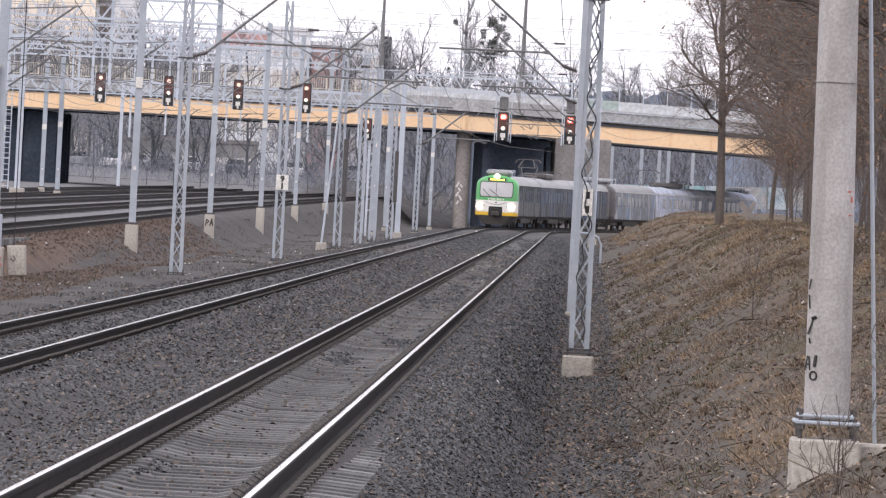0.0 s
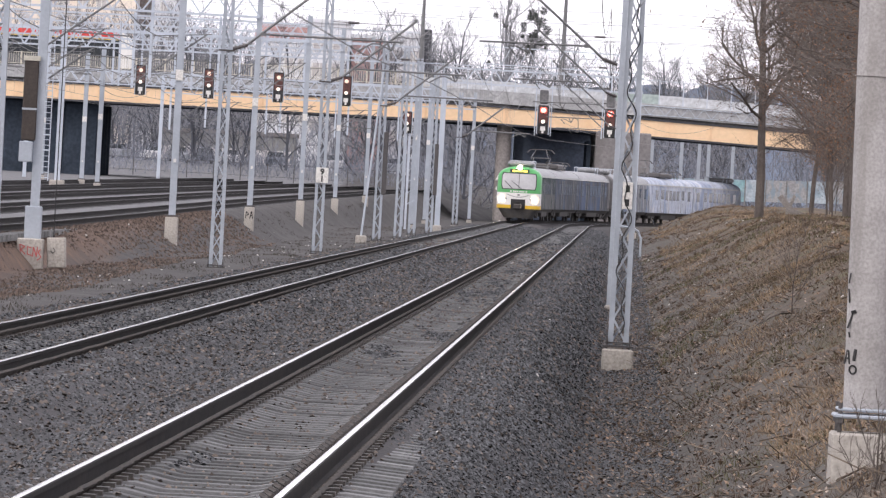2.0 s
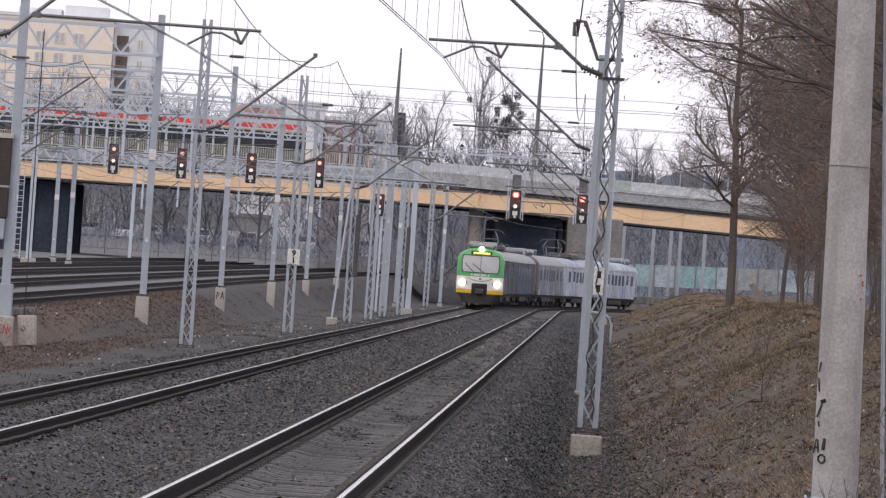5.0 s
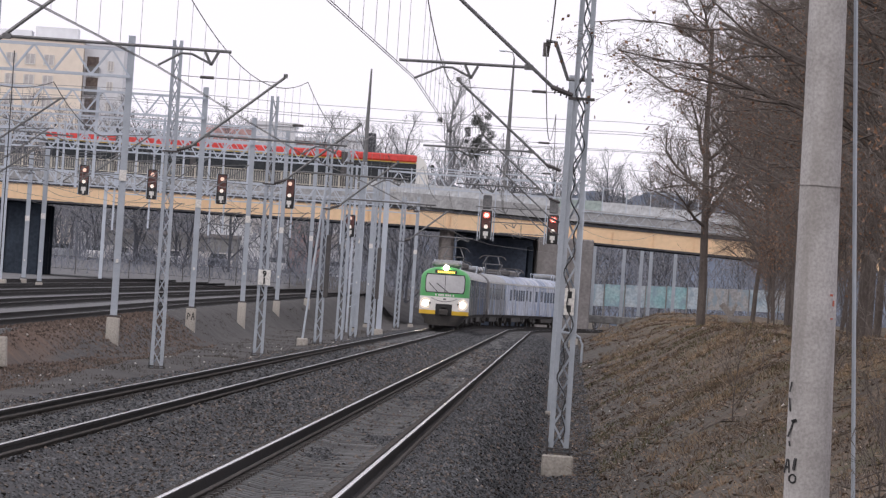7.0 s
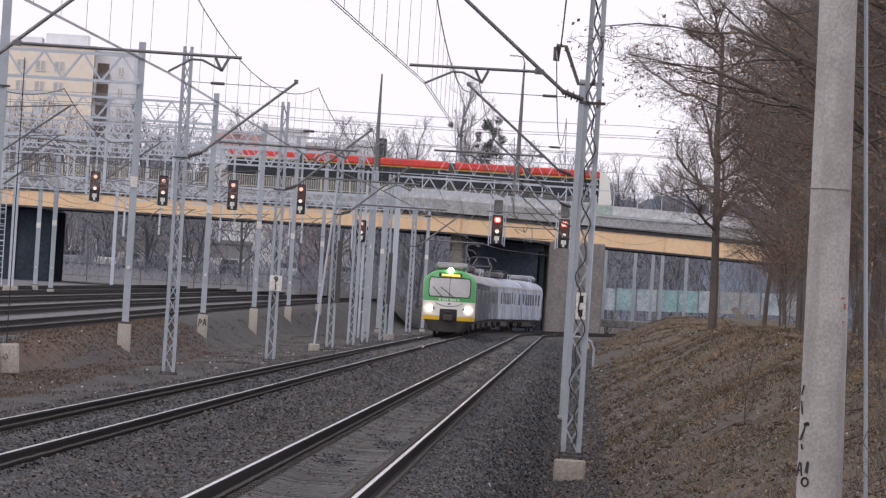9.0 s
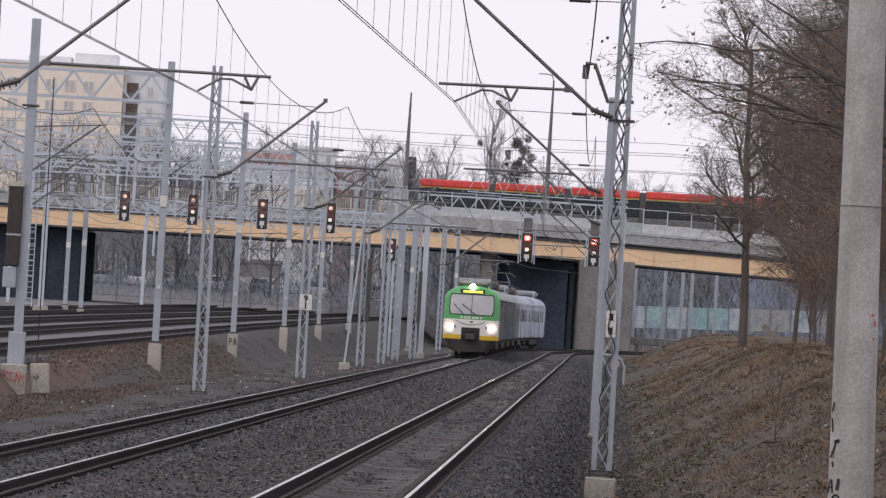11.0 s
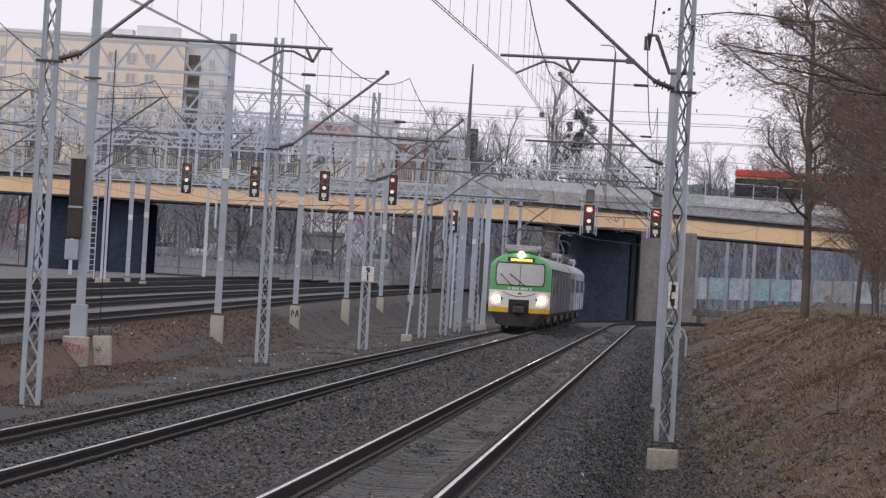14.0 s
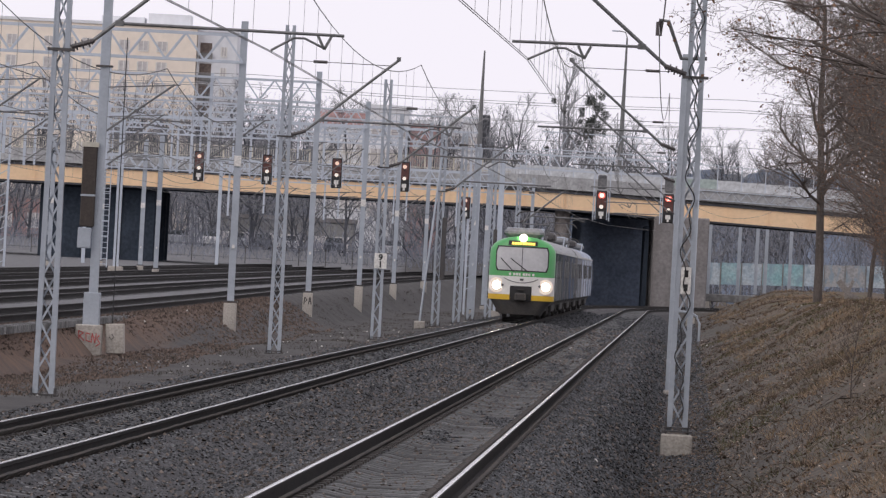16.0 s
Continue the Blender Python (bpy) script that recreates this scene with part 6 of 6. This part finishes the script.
F = (np.array([(0, 1, 3), (1, 2, 3), (2, 0, 3)])[None] + 4 * np.arange(n)[:, None, None]).reshape(-1, 3)
soup("yard_ballast", V, F, RUSTSTONE, "rust-brown stones on the slope of the yard", "ballast")
PALESTONE = mat("pale_stone", (0.5, 0.48, 0.45), (0.4, 0.38, 0.36), rough=0.9, scale=3, fine=20, bump=0.1, vary=0.3)
BROWNSTONE = mat("brownish_ballast", (0.145, 0.12, 0.103), (0.1, 0.086, 0.077), rough=0.95, scale=0.6, fine=14, bump=0.2, vary=0.7)
V, F = stones(26000, (-7.4, 4.4), (44, 300), 0.024, 41, 0.012)
soup("ballast_stones", V, F, BROWNSTONE, "brownish stones among the ballast", "ballast")
V, F = stones(1100, (-14, 9.0), (44, 330), 0.022, 4, 0.0)
soup("pale_stones", V, F, PALESTONE, "scattered pale stones and scraps", "stone")


def blades(n, xr, yr, length, seed, lean=0.9, width=0.006, patches=(0.5, 0.2, 3.0), least=-0.45):
    """Grass blades where a slow wave of growth passes its least value."""
    x, y, z, d, r = scatter(n, xr, yr, seed)
    patch = np.array([noise.noise((a * patches[0], b * patches[1], patches[2])) + 0.4 * noise.noise((a * patches[0] * 3, b * patches[1] * 3, patches[2] + 4)) for a, b in zip(x, y)])
    ok = (patch > least) & (x > yard_x(y) + 2.2)
    x, y, z, patch = x[ok], y[ok], z[ok], patch[ok]
    n = len(x)
    L = length * (0.4 + r.rand(n)) * (0.75 + 0.9 * patch).clip(0.25, 1.6)
    w = width * (y / 60.0) ** 0.8
    a = r.rand(n) * 6.283
    dx, dy = np.cos(a), np.sin(a)
    le = lean * (0.3 + r.rand(n))
    tip = np.stack([x + dx * L * le, y + dy * L * le, z + L * (1.1 - 0.6 * le).clip(0.1, 1.1)], -1)
    b0 = np.stack([x - w, y, z - 0.02], -1)
    b1 = np.stack([x + w, y, z - 0.02], -1)
    V = np.stack([b0, b1, tip], 1).reshape(-1, 3)
    return V, np.arange(3 * n).reshape(-1, 3)


V, F = blades(90000, (4.6, 11.5), (48, 460), 0.17, 11, lean=1.15, width=0.004, patches=(0.42, 0.09, 3.0), least=0.08)
soup("dry_grass", V, F, DRYGRASS, "matted tan winter grass in tufts on the bank", "grass")
V, F = blades(110000, (3.0, 11.5), (48, 460), 0.09, 13, lean=1.3, width=0.004, patches=(0.6, 0.15, 9.0), least=-0.1)
soup("brown_weeds", V, F, BROWNWEED, "low dead brown weeds on the bank", "weeds")
V, F = blades(60000, (3.6, 11.0), (48, 300), 0.1, 14, lean=1.0, width=0.004, patches=(0.4, 0.1, 21.0), least=0.15)
soup("green_grass", V, F, OLIVEGRASS, "patches of dull olive grass on the bank", "grass")
V, F = blades(30000, (-16, -7.0), (110, 480), 0.08, 12, patches=(0.5, 0.12, 3.0), least=-0.05)
soup("dry_grass", V, F, FIELDGRASS, "short dry grass on the field between the tracks", "grass")


def tufts(n, xr, yr, height, seed, each=22):
    """Clumps of blades that spring from one root."""
    x, y, z, d, r = scatter(n, xr, yr, seed)
    big = height * (0.4 + 0.9 * r.rand(n) ** 2)
    x, y, big = (np.repeat(q, each) for q in (x, y, big))
    m = len(x)
    a = r.rand(m) * 6.283
    x = x + np.cos(a) * big * 0.3 * r.rand(m)
    y = y + np.sin(a) * big * 0.6 * r.rand(m)
    z = ground_z(x, y)
    out = 0.25 + 0.9 * r.rand(m)
    L = big * (0.5 + 0.6 * r.rand(m))
    w = 0.004 * (y / 60.0) ** 0.8
    tip = np.stack([x + np.cos(a) * L * out, y + np.sin(a) * L * out, z + L * (1.15 - 0.6 * out)], -1)
    V = np.stack([np.stack([x - w, y, z - 0.02], -1), np.stack([x + w, y, z - 0.02], -1), tip], 1).reshape(-1, 3)
    return V, np.arange(3 * m).reshape(-1, 3)


V, F = tufts(1000, (4.4, 11.5), (50, 420), 0.17, 61)
soup("grass_tufts", V, F, DRYGRASS, "clumps of tan winter grass on the bank", "grass")
V, F = tufts(900, (3.6, 11.5), (50, 420), 0.14, 62)
soup("weed_tufts", V, F, BROWNWEED, "clumps of dead brown weeds on the bank", "weeds")


def flat_leaves(n, xr, yr, size, seed):
    x, y, z, d, r = scatter(n, xr, yr, seed)
    a = r.rand(n) * 6.283
    s = size * (0.6 + 0.8 * r.rand(n))
    t = (r.rand(n) - 0.5) * 1.4
    ux, uy, uz = np.cos(a) * s, np.sin(a) * s, np.sin(t) * s
    vx, vy = -np.sin(a) * s * 0.6, np.cos(a) * s * 0.6
    c = np.stack([x, y, z + 0.03], -1)
    u = np.stack([ux, uy, uz], -1)
    v = np.stack([vx, vy, -uz * 0.4], -1)
    V = np.stack([c - u, c + v, c + u, c - v], 1).reshape(-1, 3)
    return V, np.arange(4 * n).reshape(-1, 4)


V, F = flat_leaves(4600, (2.5, 10.0), (48, 230), 0.024, 22)
soup("fallen_leaves", V, F, PALELEAF, "pale bleached leaves and scraps on the bank", "leaf litter")
V, F = flat_leaves(34000, (2.4, 12.0), (48, 260), 0.028, 21)
soup("fallen_leaves", V, F, LITTER, "brown fallen leaves on the bank", "leaf litter")

# short sticks strewn over the bank
x, y, z, d, r = scatter(1500, (3.0, 9.5), (48, 240), 55)
n = len(x)
a, ln = r.rand(n) * 6.283, 0.06 + 0.3 * r.rand(n) ** 2
ux, uy, uz = np.cos(a) * ln, np.sin(a) * ln * 1.5, (r.rand(n) - 0.3) * 0.9 * ln
w = 0.005 + 0.006 * r.rand(n)
c = np.stack([x, y, z + 0.05], -1)
u = np.stack([ux, uy, uz], -1)
V = np.concatenate([np.stack([c - u + np.array(o) * w[:, None] for o in ((-1, 0, -1), (1, 0, -1), (0, 0, 1))], 1), np.stack([c + u + np.array(o) * w[:, None] * 0.5 for o in ((-1, 0, -1), (1, 0, -1), (0, 0, 1))], 1)], 1).reshape(-1, 3)
F = (np.array([(0, 1, 4, 3), (1, 2, 5, 4), (2, 0, 3, 5)])[None] + 6 * np.arange(n)[:, None, None]).reshape(-1, 4)
STICK = mat("weathered_stick", (0.24, 0.2, 0.16), (0.1, 0.08, 0.065), rough=0.95, scale=0.7, fine=9, bump=0.0, vary=0.6)
soup("fallen_twigs", V, F, STICK, "short dry twigs strewn over the bank", "twigs")

# bushes and fallen branches on the bank
SHRUB = [twig_tree(101, 1.3, 1.0, 3, (9, 6, 4), 0.014, up=0.5, min_r=0.003)]
sh = tree_thing("shrub", SHRUB[0], pose(3.2, 56.5, -0.75), (BARK, TWIG), "leafless thorny shrub beside the pole", group="shrubs")
for x, y, h in ((3.75, 57.5, 1.0), (4.2, 62.0, 1.0), (4.6, 66.0, 1.0), (5.6, 75.0, 1.0), (6.6, 90.0, 1.0), (6.0, 105.0, 1.0), (8.8, 150.0, 1.0), (5.3, 120, 1.0)):
    copy_thing(sh, pose(x, y, ground_at(x, y) - 0.05, rng.uniform(-10, 10), rng.uniform(-10, 10), rng.uniform(0, 360)))
for k in range(26):
    x0, y0 = rng.uniform(2.9, 7.0), rng.uniform(62, 170)
    tw = thing("fallen_branch", pose(x0 + float(axis_x(y0)), y0, ground_at(x0 + float(axis_x(y0)), y0) + 0.02), "thin fallen branch lying on the bank", "branch", "fallen branches")
    s = Shape()
    pts = [(0, 0, 0.02)]
    for i in range(6):
        px = pts[-1]
        pts.append((px[0] + rng.uniform(0.15, 0.35), px[1] + rng.uniform(-0.5, 0.5), px[2] + rng.uniform(0.02, 0.16)))
    s.tube(pts, 0.012, 4, 0.004)
    s.tube([pts[2], (pts[2][0] + 0.3, pts[2][1] + 0.4, pts[2][2] + 0.25)], 0.007, 4, 0.003)
    part("wood", s, BARK, tw)

# ---- small trackside things ----
sig = thing("relay_post", pose(-11.4, 178.3, -0.6), "steel post with a dark cabinet on a graffiti-marked concrete block", "post")
part("footing", Shape().box((0, 0, 0.36), (0.66, 0.6, 0.8), 0.03), CONCRETE, sig, "concrete block with red spray paint")
g = Shape()
for k, (a, c) in enumerate((((-0.25, 0.6), (-0.22, 0.35)), ((-0.25, 0.6), (-0.12, 0.55)), ((-0.12, 0.55), (-0.22, 0.47)), ((-0.22, 0.47), (-0.1, 0.35)), ((-0.06, 0.55), (-0.05, 0.36)), ((-0.06, 0.55), (0.05, 0.52)), ((-0.05, 0.36), (0.06, 0.33)), ((0.08, 0.3), (0.1, 0.55)), ((0.1, 0.55), (0.18, 0.3)), ((0.18, 0.3), (0.2, 0.55)), ((0.28, 0.5), (0.22, 0.42)), ((0.22, 0.42), (0.3, 0.3)), ((0.3, 0.3), (0.2, 0.22)))):
    g.bar((a[0], -0.305, a[1] + 0.0), (c[0], -0.305, c[1]), 0.022, 0.008, up=(0, 1, 0))
part("spray_marks", g, mat("red_spray", (0.6, 0.1, 0.1), bump=0), sig, "red spray-paint scrawl")
part("post", Shape().bar((0.05, 0.1, 0.7), (0.05, 0.1, 9.5), 0.22, 0.24, up=(0, 1, 0)), GALV, sig, "square grey post")
part("base_sleeve", Shape().box((0.03, 0.1, 1.15), (0.42, 0.34, 0.85), 0.02), GALV, sig)
part("cabinet", Shape().box((-0.2, -0.08, 4.24), (0.36, 0.22, 2.04), 0.03), mat("brown_guard_paint", (0.055, 0.043, 0.036), (0.038, 0.03, 0.027), rough=0.7, scale=2, fine=15, bump=0.05), sig, "tall dark brown counterweight guard")
part("band", Shape().box((-0.2, -0.08, 4.02), (0.38, 0.235, 0.05)), GALV, sig)
part("cabinet_cap", Shape().box((-0.2, -0.08, 5.3), (0.42, 0.26, 0.12)), RAILYELLOW, sig)
part("tin_box", Shape().box((-0.24, -0.1, 2.94), (0.34, 0.24, 0.52), 0.02), GALV, sig, "pale tin box")
part("hoop", Shape().box((0.03, 0.1, 7.3), (0.42, 0.34, 0.05)), DARKSTEEL, sig)
wt = thing("weight_block", pose(-10.75, 178.6, -0.55), "pale concrete block with an eye bolt and rope", "block")
part("block", Shape().box((0, 0, 0.38), (0.46, 0.5, 0.76), 0.02, Matrix.Rotation(-0.05, 3, "Y")), CONCRETE, wt)
part("rope", Shape().tube([(-0.08, -0.2, 0.5), (-0.08, -0.1, 8.0)], 0.014, 5).tube([(-0.14, -0.26, 0.42), (-0.08, -0.27, 0.36), (-0.02, -0.26, 0.42), (-0.08, -0.26, 0.5)], 0.012, 5), BLACK, wt)
# bent white pipe at the toe of the bank
pz = ground_at(6.7, 300.0)
pp = thing("vent_pipe", pose(6.15, 300.0, pz - 0.1), "bent pale pipe at the foot of the bank", "pipe")
part("pipe", Shape().tube([(0.55, 0, 0), (0.55, 0, 0.9), (0.42, 0, 1.2), (0.15, 0, 1.35), (-0.4, 0, 1.38)], 0.05, 8), GALV, pp)
# ladder towers left
lt = thing("ladder_mast", pose(-26.4, 430.0, ground_at(-26.4, 430.0)), "steel mast with a caged ladder in the yard", "mast")
part("shaft", Shape().bar((0.3, 0, 0), (0.3, 0, 9.8), 0.34, 0.3, up=(0, 1, 0)), GALV_FAR, lt)
part("footing", Shape().box((0.3, 0, 0.1), (0.9, 0.8, 0.6), 0.05), CONCRETE, lt)
s = Shape()
for dx in (-0.75, -0.25):
    s.bar((dx, -0.2, 0.3), (dx, -0.2, 9.0), 0.06)
for k in range(26):
    s.bar((-0.75, -0.2, 0.5 + 0.33 * k), (-0.25, -0.2, 0.5 + 0.33 * k), 0.04)
for k in range(8):
    s.tube([(-0.75, -0.2, 2.2 + 0.9 * k), (-0.8, -0.7, 2.2 + 0.9 * k), (-0.2, -0.7, 2.2 + 0.9 * k), (-0.25, -0.2, 2.2 + 0.9 * k)], 0.025, 4)
part("ladder", s, GALV_FAR, lt)
for x, y, h in ((-26.9, 470.0, 9.6), (-24.2, 440.0, 9.4), (-31.5, 500.0, 9.8), (-33.0, 470, 9.6)):
    yard_post(x, y, float(ground_at(x, y)) + 0.3, h, 0.28, plate=True)

# wire fence and dark bushes at the end of the yard
fn = thing("yard_fence", Matrix.Identity(4), "dark steel fence along the far end of the yard", "fence")
fpm = mesh_of("fence_post", Shape().bar((0, 0, -0.4), (0, 0, 1.6), 0.07), DARKSTEEL)
for k in range(26):
    x = -58 + 2.4 * k
    part("fence_post", fpm, DARKSTEEL, fn).matrix_basis = pose(x, 632.0, ground_at(x, 632.0))
for z in (2.1, 3.2):
    part("fence_rail", Shape().bar((-58, 632.0, z), (2, 632.0, z - 0.1), 0.03), DARKSTEEL, fn)
blk = Shape()
for a, c in (((-0.15, 0.1), (-0.12, 0.4)), ((-0.12, 0.4), (-0.02, 0.3)), ((-0.02, 0.3), (-0.1, 0.22)), ((0.03, 0.1), (0.1, 0.42)), ((0.1, 0.42), (0.16, 0.1)), ((0.05, 0.22), (0.14, 0.24))):
    blk.bar((a[0], -0.235, a[1]), (c[0], -0.235, c[1]), 0.035, 0.008, up=(0, 1, 0))
sc = thing("block_scrawl", pose(-10.07, 303.0, 0.1), "black spray scrawl on a concrete block", "graffiti")
part("scrawl", blk, BLACK, sc)

# far side of the right-hand opening: masts and a painted fence
for x, z, h in ((14.86, 0.5, 7.6), (17.55, 0.6, 8.2), (19.15, 0.8, 9.4), (20.0, 0.8, 7.6), (22.2, 0.9, 7.4), (25.0, 0.9, 7.6)):
    yard_post(x, 640.0, z + 0.3, h, 0.3, plate=False)
PAINTS = [mat("pale_blue_fence_paint", (0.32, 0.41, 0.48), (0.46, 0.5, 0.53), rough=0.8, scale=0.9, fine=5, bump=0), mat("turquoise_fence_paint", (0.2, 0.4, 0.43), (0.38, 0.47, 0.5), rough=0.8, scale=0.9, fine=5, bump=0), mat("dirty_white_fence", (0.38, 0.38, 0.38), (0.26, 0.26, 0.27), rough=0.8, scale=0.9, fine=5, bump=0), mat("dull_pink_fence", (0.42, 0.34, 0.32), (0.5, 0.45, 0.42), rough=0.8, scale=0.9, fine=5, bump=0)]
for p in PAINTS:
    blend_stripes(p, (1.4, 1.0, 0.8), 0.7, (0.2, 0.28, 0.34))
fence = thing("concrete_fence", Matrix.Identity(4), "concrete panel fence covered with blue and turquoise graffiti", "fence")
for k in range(14):
    x = 10.0 + 2.0 * k
    z0 = 1.6 + 0.06 * k
    part("panel", Shape().box((x, 682.0, z0 + 1.15), (1.9, 0.12, 2.1)), PAINTS[(3, 2, 0, 0, 1, 0, 1, 1, 0, 2, 2, 0, 2, 2)[k]], fence)
    part("post", Shape().box((x + 1.0, 681.95, z0 + 0.7), (0.12, 0.2, 3.1)), BRIDGECON, fence)
plat = thing("platform_edge", pose(0, 0, 0), "low grey platform edge beyond the bridge", "platform", kind="structure")
part("kerb", Shape().box((22, 636.0, 0.7), (22, 1.2, 0.7), 0.05), BRIDGECON, plat)


# ---- what moves ----
def motions():
    times = [0.5 * i for i in range(33)]
    for k, car in enumerate(cars):
        walk(car, [car_row(k, t) for t in times])
    # the tram's nose along the bridge
    rows = [(0.0, -44.0), (1.5, -34.5), (3.5, -21.8), (5.0, -13.3), (7.5, 2.0), (9.0, 13.2), (12.5, 37.2), (14.0, 48.5), (16.0, 63.5)]
    walk(tram, [(t, pose(x, 600.0, 10.15 + drop(x - 16) * 0.5)) for t, x in rows])


motions()
